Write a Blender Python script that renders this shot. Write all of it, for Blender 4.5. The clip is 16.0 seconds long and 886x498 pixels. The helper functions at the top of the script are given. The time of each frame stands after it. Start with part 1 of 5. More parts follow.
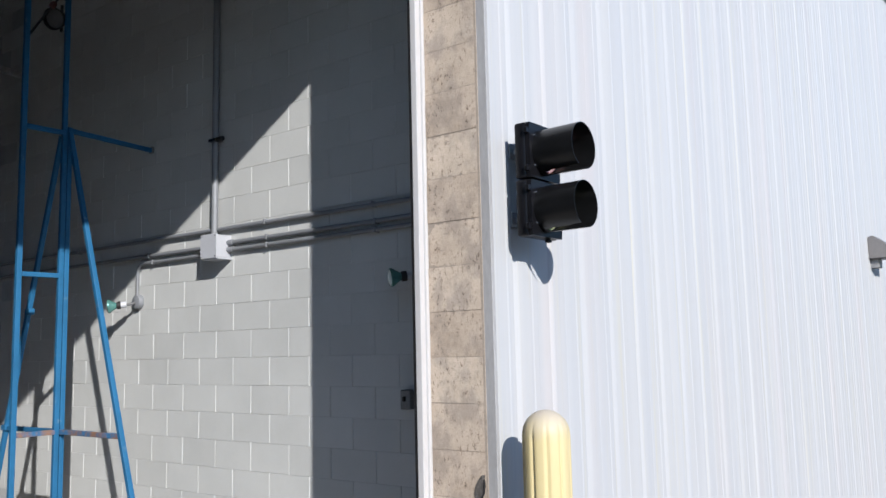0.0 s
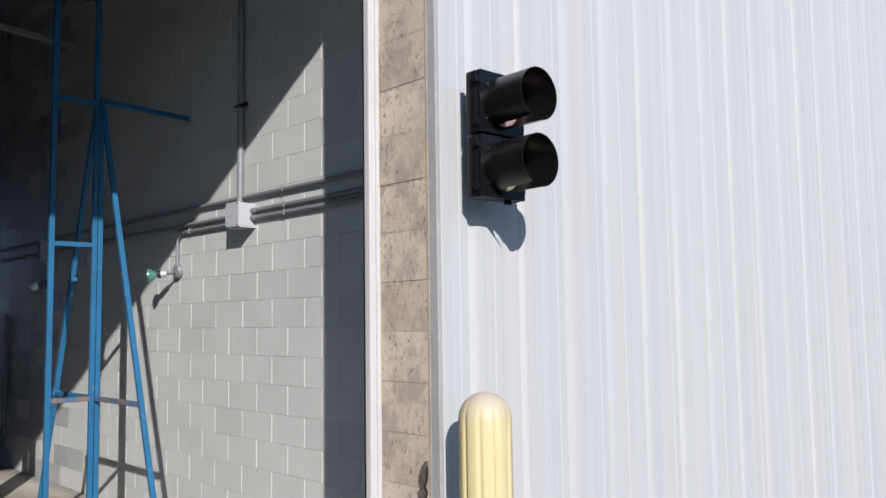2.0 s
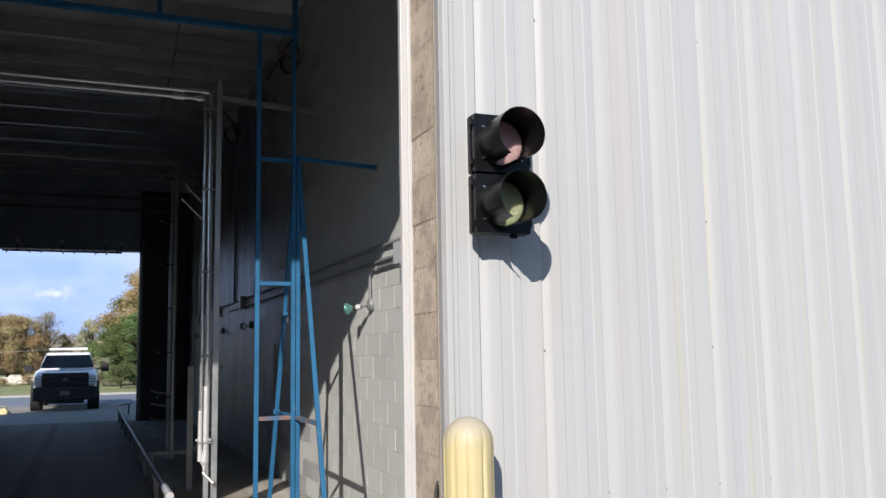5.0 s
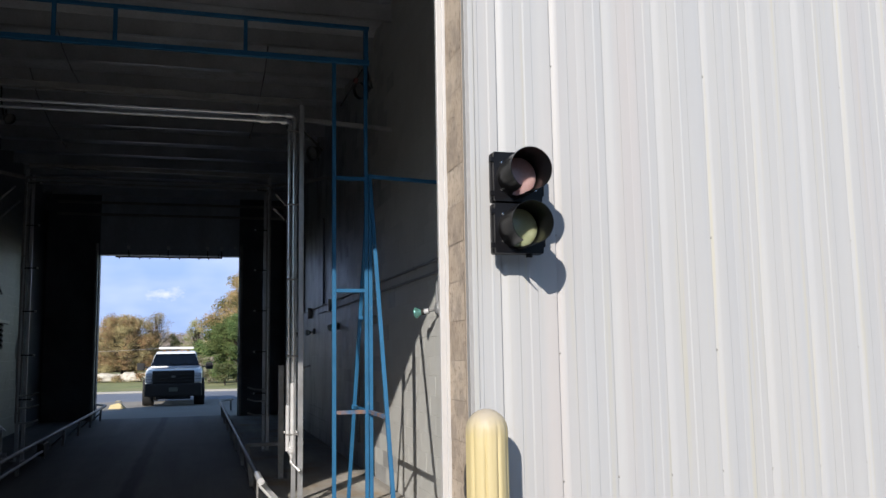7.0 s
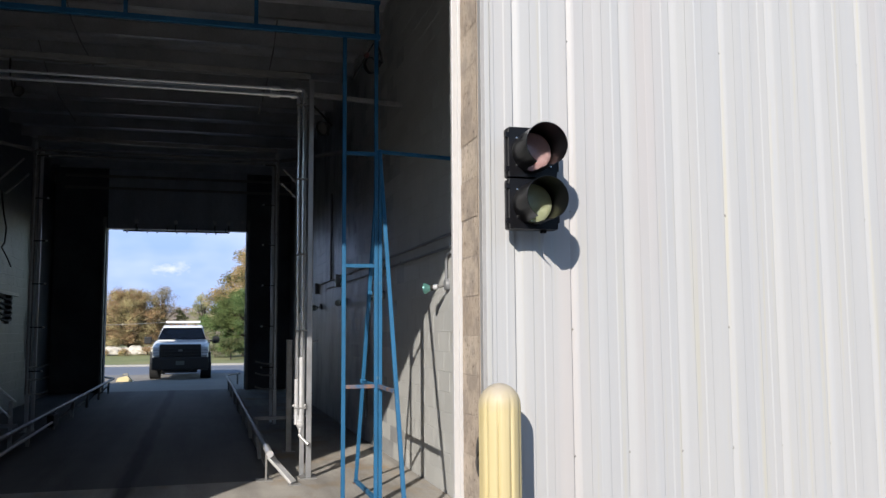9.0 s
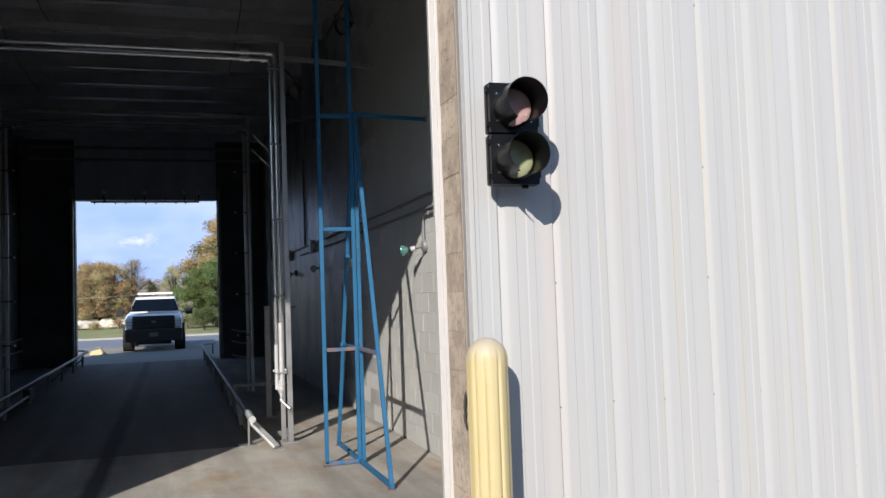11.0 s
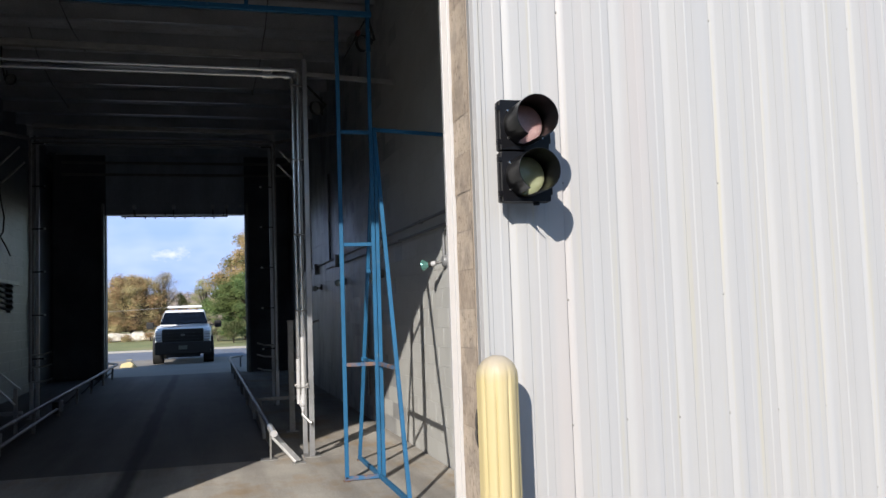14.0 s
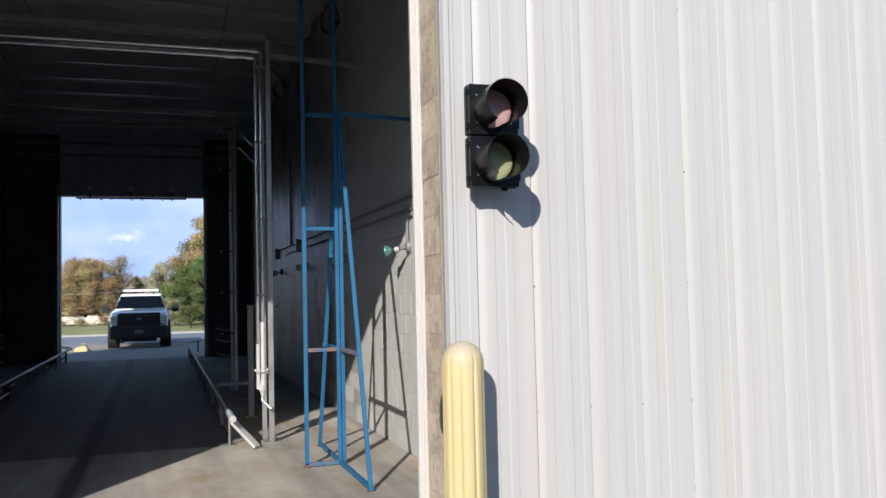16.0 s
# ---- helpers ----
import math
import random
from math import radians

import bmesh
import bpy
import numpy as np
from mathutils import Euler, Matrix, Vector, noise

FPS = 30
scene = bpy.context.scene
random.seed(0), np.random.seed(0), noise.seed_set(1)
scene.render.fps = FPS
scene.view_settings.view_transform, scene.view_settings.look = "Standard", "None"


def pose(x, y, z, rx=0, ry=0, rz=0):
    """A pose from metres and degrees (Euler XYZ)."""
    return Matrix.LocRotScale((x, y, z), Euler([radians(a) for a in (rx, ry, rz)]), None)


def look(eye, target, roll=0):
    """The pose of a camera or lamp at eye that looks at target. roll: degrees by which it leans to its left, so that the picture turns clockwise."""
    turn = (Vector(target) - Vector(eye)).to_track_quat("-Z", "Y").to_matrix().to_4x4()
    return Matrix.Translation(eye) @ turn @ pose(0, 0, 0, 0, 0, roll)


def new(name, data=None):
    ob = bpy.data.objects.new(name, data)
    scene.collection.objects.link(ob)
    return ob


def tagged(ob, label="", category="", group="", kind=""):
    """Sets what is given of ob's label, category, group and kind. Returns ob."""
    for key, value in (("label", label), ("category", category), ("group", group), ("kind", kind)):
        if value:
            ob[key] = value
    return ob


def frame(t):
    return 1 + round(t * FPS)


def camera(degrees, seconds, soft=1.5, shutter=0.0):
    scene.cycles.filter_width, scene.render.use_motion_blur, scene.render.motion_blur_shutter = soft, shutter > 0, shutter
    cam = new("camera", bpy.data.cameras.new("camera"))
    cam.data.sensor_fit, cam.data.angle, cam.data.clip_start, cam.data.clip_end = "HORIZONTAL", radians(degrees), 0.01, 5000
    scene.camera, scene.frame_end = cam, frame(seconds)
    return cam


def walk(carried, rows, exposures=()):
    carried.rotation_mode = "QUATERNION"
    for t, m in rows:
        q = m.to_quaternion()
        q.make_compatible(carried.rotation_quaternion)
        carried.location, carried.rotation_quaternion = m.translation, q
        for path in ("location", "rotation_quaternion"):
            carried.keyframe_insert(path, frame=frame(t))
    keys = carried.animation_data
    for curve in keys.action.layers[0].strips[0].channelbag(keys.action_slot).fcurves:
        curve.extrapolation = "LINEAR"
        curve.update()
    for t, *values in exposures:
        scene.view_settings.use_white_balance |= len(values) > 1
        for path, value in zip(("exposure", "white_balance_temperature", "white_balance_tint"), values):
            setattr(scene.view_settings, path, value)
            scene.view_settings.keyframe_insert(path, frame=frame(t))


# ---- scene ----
cam = camera(54.8, 16.0)
PATH = [
    (0.0, (-3.041, -2.17, 1.638), (-1.481, -0.941, 1.873), -1.3),
    (0.5, (-2.925, -2.188, 1.637), (-1.398, -0.91, 1.831), -1.7),
    (1, (-2.691, -2.235, 1.652), (-1.197, -0.915, 1.804), -2.2),
    (1.5, (-2.45, -2.422, 1.645), (-1.029, -1.023, 1.802), -1.6),
    (2, (-2.252, -2.505, 1.646), (-0.897, -1.044, 1.814), -0.8),
    (2.5, (-2.06, -2.441, 1.653), (-0.708, -0.978, 1.833), -0.8),
    (3, (-1.858, -2.545, 1.637), (-0.622, -0.987, 1.853), -2.0),
    (3.5, (-1.606, -2.707, 1.635), (-0.613, -0.988, 1.878), -3.2),
    (4, (-1.557, -2.935, 1.633), (-0.657, -1.164, 1.866), -2.1),
    (4.2, (-1.49, -3.011, 1.637), (-0.631, -1.22, 1.867), -1.8),
    (6.3, (-1.237, -4.018, 1.626), (-0.64, -2.126, 1.878), -0.1),
    (6.5, (-1.214, -4.068, 1.635), (-0.644, -2.166, 1.877), -0.1),
    (7, (-1.244, -4.128, 1.646), (-0.72, -2.213, 1.888), -0.9),
    (7.5, (-1.295, -4.137, 1.645), (-0.782, -2.219, 1.886), -0.8),
    (8, (-1.303, -4.134, 1.639), (-0.785, -2.218, 1.884), -0.5),
    (8.5, (-1.292, -4.126, 1.643), (-0.764, -2.21, 1.866), -0.3),
    (8.7, (-1.287, -4.12, 1.64), (-0.767, -2.2, 1.847), -0.2),
    (10.8, (-1.344, -4.119, 1.62), (-0.807, -2.197, 1.744), -1.9),
    (11, (-1.354, -4.117, 1.599), (-0.775, -2.205, 1.704), -2.0),
    (11.5, (-1.358, -4.094, 1.629), (-0.731, -2.199, 1.752), -1.3),
    (12, (-1.351, -4.081, 1.637), (-0.76, -2.18, 1.825), -0.7),
    (12.5, (-1.317, -4.098, 1.631), (-0.767, -2.189, 1.86), -0.6),
    (13, (-1.26, -4.12, 1.635), (-0.729, -2.205, 1.861), -0.5),
    (13.5, (-1.248, -4.179, 1.605), (-0.738, -2.255, 1.801), -1.1),
    (14, (-1.269, -4.148, 1.615), (-0.755, -2.22, 1.753), -1.9),
    (14.5, (-1.289, -4.122, 1.617), (-0.754, -2.197, 1.712), -1.7),
    (15, (-1.294, -4.121, 1.616), (-0.731, -2.204, 1.7), -1.6),
    (15.5, (-1.292, -4.123, 1.609), (-0.696, -2.215, 1.687), -1.6),
    (16, (-1.287, -4.1, 1.608), (-0.685, -2.196, 1.713), -1.3),
]
walk(cam, [(t, look(e, g, r)) for t, e, g, r in PATH], exposures=[
    (0.0, 0.79, 5740, 10), (1.0, 0.76, 5760, 10), (2.5, 0.59, 5930, 10), (3.0, 0.56, 5980, 10), (4.0, 0.63, 6080, 10), (7.0, 0.55, 6190, 10), (8.0, 0.62, 6190, 10),
    (12.0, 0.63, 6200, 10), (16.0, 0.67, 6220, 10)])

# ---------------------------------------------------------------- light
SUN_WAY = Vector((0.585, 1.0, -0.582)).normalized()
world = bpy.data.worlds.new("sky")
scene.world = world
world.use_nodes = True
wn = world.node_tree.nodes
sky = wn.new("ShaderNodeTexSky")
sky.sky_type = "NISHITA"
sky.sun_disc = False
sky.sun_elevation = radians(26.7)
sky.sun_rotation = radians(210.3)
sky.air_density, sky.dust_density, sky.ozone_density = 1.0, 0.2, 2.2
wn["Background"].inputs["Strength"].default_value = 0.112
world.node_tree.links.new(sky.outputs["Color"], wn["Background"].inputs["Color"])
sun_data = bpy.data.lights.new("sun", "SUN")
sun_data.energy, sun_data.angle, sun_data.color = 4.05, radians(0.53), (1.0, 0.905, 0.785)
sun_lamp = new("sun", sun_data)
sun_lamp.matrix_world = look(-SUN_WAY * 40, (0, 0, 0))

# ---------------------------------------------------------------- materials


# scales base colours down, so that less light bounces about the bay
TONE = 0.78


def material(name, rough=0.6, metal=0.0):
    m = bpy.data.materials.new(name)
    m.use_nodes = True
    b = m.node_tree.nodes["Principled BSDF"]
    b.inputs["Roughness"].default_value = rough
    b.inputs["Metallic"].default_value = metal
    return m, m.node_tree, b


def noise_node(nt, scale, stretch=(1, 1, 1), detail=4.0, rough=0.6, shared=False):
    """Noise in the object's own space, or in one shared space for pieces that use the same mesh."""
    co = nt.nodes.new("ShaderNodeNewGeometry" if shared else "ShaderNodeTexCoord")
    mp = nt.nodes.new("ShaderNodeMapping")
    mp.inputs["Scale"].default_value = stretch
    nz = nt.nodes.new("ShaderNodeTexNoise")
    nz.inputs["Scale"].default_value = scale
    nz.inputs["Detail"].default_value = detail
    nz.inputs["Roughness"].default_value = rough
    nt.links.new(co.outputs["Position" if shared else "Object"], mp.inputs["Vector"])
    nt.links.new(mp.outputs["Vector"], nz.inputs["Vector"])
    return nz.outputs["Fac"]


def ramp(nt, fac, stops):
    r = nt.nodes.new("ShaderNodeValToRGB")
    els = r.color_ramp.elements
    while len(els) < len(stops):
        els.new(0.5)
    for e, (p, c) in zip(els, stops):
        e.position = p
        e.color = (*c, 1) if len(c) == 3 else c
    nt.links.new(fac, r.inputs["Fac"])
    return r.outputs["Color"]


def mix(nt, a, b, fac, mode="MIX"):
    n = nt.nodes.new("ShaderNodeMix")
    n.data_type, n.blend_type = "RGBA", mode
    for sock, v in ((n.inputs[0], fac), (n.inputs[6], a), (n.inputs[7], b)):
        if isinstance(v, (int, float)):
            sock.default_value = v
        elif isinstance(v, tuple):
            sock.default_value = (*v, 1)
        else:
            nt.links.new(v, sock)
    return n.outputs[2]


def bump(nt, b, height, strength, dist=0.01):
    n = nt.nodes.new("ShaderNodeBump")
    n.inputs["Strength"].default_value = strength
    n.inputs["Distance"].default_value = dist
    nt.links.new(height, n.inputs["Height"])
    nt.links.new(n.outputs["Normal"], b.inputs["Normal"])


def surface(name, base, rough=0.6, metal=0.0, big=1.2, small=30.0, vary=0.12, grain=0.06, relief=0.15, dist=0.004,
            stretch=(1, 1, 1), stain=None, stain_at=(0.58, 0.72), stain_scale=2.0, rough_vary=0.1, island=0.0, per_object=0.0,
            spec=0.5, shared=False):
    """A surface with broad and fine variation, optional stains of another colour, and fine relief."""
    m, nt, b = material(name, rough, metal)
    b.inputs["Specular IOR Level"].default_value = spec
    base = tuple(c * TONE for c in base)
    stain = stain and tuple(c * TONE for c in stain)
    dark = tuple(c * (1 - vary) for c in base)
    light = tuple(min(1, c * (1 + vary)) for c in base)
    nb = noise_node(nt, big, stretch, shared=shared)
    col = ramp(nt, nb, [(0.3, dark), (0.7, light)])
    ns = noise_node(nt, small, stretch, 6.0, 0.7, shared)
    col = mix(nt, col, ramp(nt, ns, [(0.25, (1 - grain * 3,) * 3), (0.75, (1 + grain,) * 3)]), 1.0, "MULTIPLY")
    if stain:
        nst = noise_node(nt, stain_scale, stretch, 6.0, 0.65, shared)
        col = mix(nt, col, stain, ramp(nt, nst, [(stain_at[0], (0, 0, 0)), (stain_at[1], (1, 1, 1))]))
    if island or per_object:
        if island:
            src = nt.nodes.new("ShaderNodeNewGeometry").outputs["Random Per Island"]
        else:
            src = nt.nodes.new("ShaderNodeObjectInfo").outputs["Random"]
        a = island or per_object
        col = mix(nt, col, ramp(nt, src, [(0, (1 - a,) * 3), (1, (1 + a * 0.6,) * 3)]), 1.0, "MULTIPLY")
    nt.links.new(col, b.inputs["Base Color"])
    if rough_vary:
        rr = nt.nodes.new("ShaderNodeMapRange")
        rr.inputs["To Min"].default_value = max(0.02, rough - rough_vary)
        rr.inputs["To Max"].default_value = min(1, rough + rough_vary)
        nt.links.new(nb, rr.inputs["Value"])
        nt.links.new(rr.outputs["Result"], b.inputs["Roughness"])
    if relief:
        bump(nt, b, ns, relief, dist)
    return m


def cladding_paint():
    """Sun-bleached off-white coil paint with faint vertical run-off streaks and chalky patches."""
    m, nt, b = material("cladding_paint", 0.5)
    b.inputs["Specular IOR Level"].default_value = 0.35
    col = ramp(nt, noise_node(nt, 7.0, (1, 1, 0.04), 5.0), [(0.3, (0.505, 0.51, 0.52)), (0.7, (0.555, 0.55, 0.54))])
    streak = ramp(nt, noise_node(nt, 30.0, (1, 1, 0.012), 3.0), [(0.58, (0, 0, 0)), (0.70, (1, 1, 1))])
    col = mix(nt, col, (0.57, 0.54, 0.42), mix(nt, (0, 0, 0), streak, 0.62))
    cool = ramp(nt, noise_node(nt, 21.0, (1, 1, 0.015), 3.0), [(0.57, (0, 0, 0)), (0.70, (1, 1, 1))])
    col = mix(nt, col, (0.475, 0.49, 0.515), mix(nt, (0, 0, 0), cool, 0.6))
    pink = ramp(nt, noise_node(nt, 3.4, (1, 1, 0.05), 3.0), [(0.52, (0, 0, 0)), (0.72, (1, 1, 1))])
    col = mix(nt, col, (0.56, 0.505, 0.49), mix(nt, (0, 0, 0), pink, 0.42))
    dirt_and_shade = ramp(nt, noise_node(nt, 60.0, (1, 1, 0.2), 6.0, 0.75), [(0.70, (0, 0, 0)), (0.82, (1, 1, 1))])
    col = mix(nt, col, (0.42, 0.40, 0.36), mix(nt, (0, 0, 0), dirt_and_shade, 0.3))
    col = mix(nt, col, (TONE, TONE, TONE), 1.0, "MULTIPLY")
    nt.links.new(col, b.inputs["Base Color"])
    bump(nt, b, noise_node(nt, 3.0, (1, 1, 0.25), 2.0), 0.12, 0.01)
    return m


def tan_block():
    """Split tan concrete block: soft grey-brown blotches, dark pitting and warm patches."""
    m, nt, b = material("weathered_tan_block", 0.92)
    b.inputs["Specular IOR Level"].default_value = 0.2
    col = ramp(nt, noise_node(nt, 5.0, (1, 1, 1), 4.0, 0.6, True), [(0.28, (0.555, 0.455, 0.35)), (0.5, (0.67, 0.56, 0.44)), (0.72, (0.74, 0.62, 0.495))])
    grey = ramp(nt, noise_node(nt, 5.2, (1, 1, 0.8), 7.0, 0.68, True), [(0.47, (0, 0, 0)), (0.58, (1, 1, 1))])
    col = mix(nt, col, (0.31, 0.27, 0.235), mix(nt, (0, 0, 0), grey, 0.48))
    pale = ramp(nt, noise_node(nt, 24.0, (1, 1, 0.6), 6.0, 0.7, True), [(0.56, (0, 0, 0)), (0.68, (1, 1, 1))])
    col = mix(nt, col, (0.63, 0.55, 0.45), mix(nt, (0, 0, 0), pale, 0.5))
    fine = noise_node(nt, 130.0, (1, 1, 0.7), 6.0, 0.75, True)
    pit = ramp(nt, noise_node(nt, 48.0, (1, 1, 0.6), 5.0, 0.8, True), [(0.36, (0.32, 0.29, 0.265)), (0.46, (1, 1, 1))])
    crust = ramp(nt, noise_node(nt, 9.0, (1, 1, 0.7), 3.0, 0.6, True), [(0.42, (0.12, 0.12, 0.12)), (0.55, (1, 1, 1))])
    col = mix(nt, col, mix(nt, col, pit, 1.0, "MULTIPLY"), crust)
    col = mix(nt, col, ramp(nt, fine, [(0.3, (0.84, 0.83, 0.82)), (0.7, (1.08, 1.08, 1.08))]), 1.0, "MULTIPLY")
    rnd = nt.nodes.new("ShaderNodeObjectInfo").outputs["Random"]
    col = mix(nt, col, ramp(nt, rnd, [(0, (0.87, 0.85, 0.84)), (0.45, (0.98, 0.97, 0.97)), (1, (1.05, 1.05, 1.05))]), 1.0, "MULTIPLY")
    col = mix(nt, col, (TONE, TONE, TONE), 1.0, "MULTIPLY")
    nt.links.new(col, b.inputs["Base Color"])
    bump(nt, b, noise_node(nt, 70.0, (1, 1, 0.6), 6.0, 0.8, True), 0.45, 0.005)
    return m


def bollard_paint():
    """Faded yellow plastic, dusty and bleached over the dome, with faint runs down the sides."""
    m, nt, b = material("sun_faded_yellow_plastic", 0.55)
    col = ramp(nt, noise_node(nt, 4.0, (1, 1, 0.3)), [(0.3, (0.64, 0.525, 0.25)), (0.7, (0.70, 0.59, 0.335))])
    run = ramp(nt, noise_node(nt, 30.0, (1, 1, 0.05), 4.0), [(0.55, (0, 0, 0)), (0.75, (1, 1, 1))])
    col = mix(nt, col, (0.54, 0.42, 0.19), mix(nt, (0, 0, 0), run, 0.6))
    co = nt.nodes.new("ShaderNodeTexCoord")
    sep = nt.nodes.new("ShaderNodeSeparateXYZ")
    nt.links.new(co.outputs["Object"], sep.inputs["Vector"])
    add = nt.nodes.new("ShaderNodeMath")
    add.operation = "MULTIPLY_ADD"
    nt.links.new(noise_node(nt, 14.0), add.inputs[0])
    add.inputs[1].default_value = 0.10
    nt.links.new(sep.outputs["Z"], add.inputs[2])
    rng = nt.nodes.new("ShaderNodeMapRange")
    rng.inputs["From Min"].default_value, rng.inputs["From Max"].default_value = 1.32, 1.43
    nt.links.new(add.outputs[0], rng.inputs["Value"])
    col = mix(nt, col, (0.54, 0.47, 0.37), rng.outputs["Result"])
    col = mix(nt, col, (TONE, TONE, TONE), 1.0, "MULTIPLY")
    nt.links.new(col, b.inputs["Base Color"])
    bump(nt, b, noise_node(nt, 60.0), 0.05, 0.003)
    return m


M_CLAD = cladding_paint()
M_TAN = tan_block()
M_CHIP = surface("shade_dark_aggregate", (0.13, 0.115, 0.10), 0.95, big=30, small=120, vary=0.3, grain=0.12, relief=0.8, dist=0.006)
M_MORTAR = surface("mortar", (0.44, 0.365, 0.29), 0.95, big=6, small=90, vary=0.15, grain=0.1, relief=0.5)
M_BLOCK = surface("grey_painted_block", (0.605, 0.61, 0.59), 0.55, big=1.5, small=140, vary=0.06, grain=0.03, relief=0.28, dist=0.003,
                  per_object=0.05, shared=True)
# Darker base paints the bay's inner shade, besides the random grime stains.
M_BLOCK_FAR = surface("shaded_grimy_blockwork", (0.37, 0.38, 0.395), 0.38, big=1.5, small=140, vary=0.06, grain=0.03, relief=0.28,
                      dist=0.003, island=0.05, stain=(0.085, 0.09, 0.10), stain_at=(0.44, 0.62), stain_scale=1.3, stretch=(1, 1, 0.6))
# Copy for the left wall, its colour darkened to stand for that side's shade.
M_BLOCK_LEFT = surface("shaded_left_blockwork", (0.13, 0.137, 0.15), 0.40, big=1.5, small=140, vary=0.10, grain=0.03, relief=0.2,
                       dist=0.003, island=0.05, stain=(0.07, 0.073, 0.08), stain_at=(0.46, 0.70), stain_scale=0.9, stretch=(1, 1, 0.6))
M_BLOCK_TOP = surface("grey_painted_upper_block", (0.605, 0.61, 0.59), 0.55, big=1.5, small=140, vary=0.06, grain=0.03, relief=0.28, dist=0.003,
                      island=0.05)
# Half step to the far blocks, with part of that shade in its colour.
M_BLOCK_MID = surface("half_shaded_painted_block", (0.46, 0.465, 0.465), 0.46, big=1.5, small=140, vary=0.06, grain=0.03, relief=0.28, dist=0.003,
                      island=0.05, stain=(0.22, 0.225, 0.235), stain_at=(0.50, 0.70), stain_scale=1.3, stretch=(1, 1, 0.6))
M_JOINT = surface("painted_joint", (0.56, 0.565, 0.55), 0.7, vary=0.06, relief=0.2)
M_WHITE_TRIM = surface("white_trim_paint", (0.62, 0.60, 0.585), 0.45, big=3, small=50, vary=0.04, grain=0.03, relief=0.08,
                       stain=(0.5, 0.45, 0.38), stain_at=(0.66, 0.85), stain_scale=6, stretch=(1, 1, 0.3))
M_GREY_TRIM = surface("grey_corner_trim", (0.41, 0.40, 0.39), 0.6, big=4, small=60, vary=0.1, grain=0.06, stretch=(1, 1, 0.3))
M_RUBBER = surface("black_rubber", (0.018, 0.016, 0.015), 0.7, vary=0.2, relief=0.1)
M_FLOOR = surface("bay_concrete", (0.53, 0.50, 0.455), 0.85, big=1.3, small=60, vary=0.20, grain=0.10, relief=0.25, dist=0.004,
                  stain=(0.44, 0.35, 0.25), stain_at=(0.50, 0.66), stain_scale=1.5, stretch=(1.0, 0.6, 1), rough_vary=0.1, per_object=0.05, spec=0.2)

# Inner slabs: the floor's shade is put into a darker concrete colour.
M_FLOOR_SHADE = surface("shade_toned_concrete", (0.185, 0.174, 0.163), 0.75, big=0.7, small=50, vary=0.25, grain=0.1, relief=0.25, dist=0.004,
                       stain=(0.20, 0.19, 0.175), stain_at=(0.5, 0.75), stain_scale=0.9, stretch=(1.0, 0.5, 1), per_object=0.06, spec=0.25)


def damp_streak(m):
    """A soft dark drip line along the bay floor, where wash water runs."""
    nt = m.node_tree
    b = nt.nodes["Principled BSDF"]
    base = b.inputs["Base Color"].links[0].from_socket
    co = nt.nodes.new("ShaderNodeTexCoord")
    sep = nt.nodes.new("ShaderNodeSeparateXYZ")
    nt.links.new(co.outputs["Object"], sep.inputs["Vector"])
    off = nt.nodes.new("ShaderNodeMath")
    off.operation = "MULTIPLY_ADD"
    nt.links.new(noise_node(nt, 1.4, (1, 0.35, 1)), off.inputs[0])
    off.inputs[1].default_value = 0.22
    nt.links.new(sep.outputs["X"], off.inputs[2])
    dist = nt.nodes.new("ShaderNodeMath")
    dist.operation = "SUBTRACT"
    nt.links.new(off.outputs[0], dist.inputs[0])
    dist.inputs[1].default_value = -2.03
    mag = nt.nodes.new("ShaderNodeMath")
    mag.operation = "ABSOLUTE"
    nt.links.new(dist.outputs[0], mag.inputs[0])
    wet_and_shade = ramp(nt, mag.outputs[0], [(0.05, (0.30, 0.30, 0.32)), (0.13, (1, 1, 1))])
    tyre = ramp(nt, noise_node(nt, 0.9, (1.6, 0.12, 1), 5.0), [(0.35, (0.60, 0.60, 0.61)), (0.62, (1.05, 1.05, 1.05))])
    nt.links.new(mix(nt, mix(nt, base, wet_and_shade, 1.0, "MULTIPLY"), tyre, 1.0, "MULTIPLY"), b.inputs["Base Color"])


damp_streak(M_FLOOR)
damp_streak(M_FLOOR_SHADE)
M_DRAIN = surface("damp_drain_concrete", (0.26, 0.235, 0.205), 0.85, vary=0.2, relief=0.3)
M_APRON = surface("dark_drive", (0.13, 0.127, 0.125), 0.85, big=0.5, small=40, vary=0.12, grain=0.08, relief=0.3)
M_APRON_BACK = surface("pale_apron_concrete", (0.36, 0.33, 0.29), 0.85, big=0.5, small=40, vary=0.12, grain=0.08, relief=0.3)
M_ASPHALT = surface("road_asphalt", (0.26, 0.28, 0.33), 0.7, big=0.3, small=60, vary=0.15, grain=0.1, relief=0.4)
M_GRASS = surface("lawn", (0.33, 0.36, 0.14), 0.9, big=0.25, small=8, vary=0.25, grain=0.15, relief=0.6, dist=0.05,
                  stain=(0.45, 0.39, 0.20), stain_at=(0.46, 0.72), stain_scale=0.15)
M_KERB = surface("pale_kerb", (0.48, 0.46, 0.42), 0.85, vary=0.1)
M_BLACKWALL = surface("black_lining", (0.13, 0.14, 0.165), 0.55, big=1.5, small=20, vary=0.3, grain=0.1, relief=0.3, dist=0.01)
M_HEADER = surface("grey_header_sheet", (0.62, 0.66, 0.72), 0.45, big=1.5, small=20, vary=0.15, grain=0.06, relief=0.08, stretch=(1, 1, 0.3))
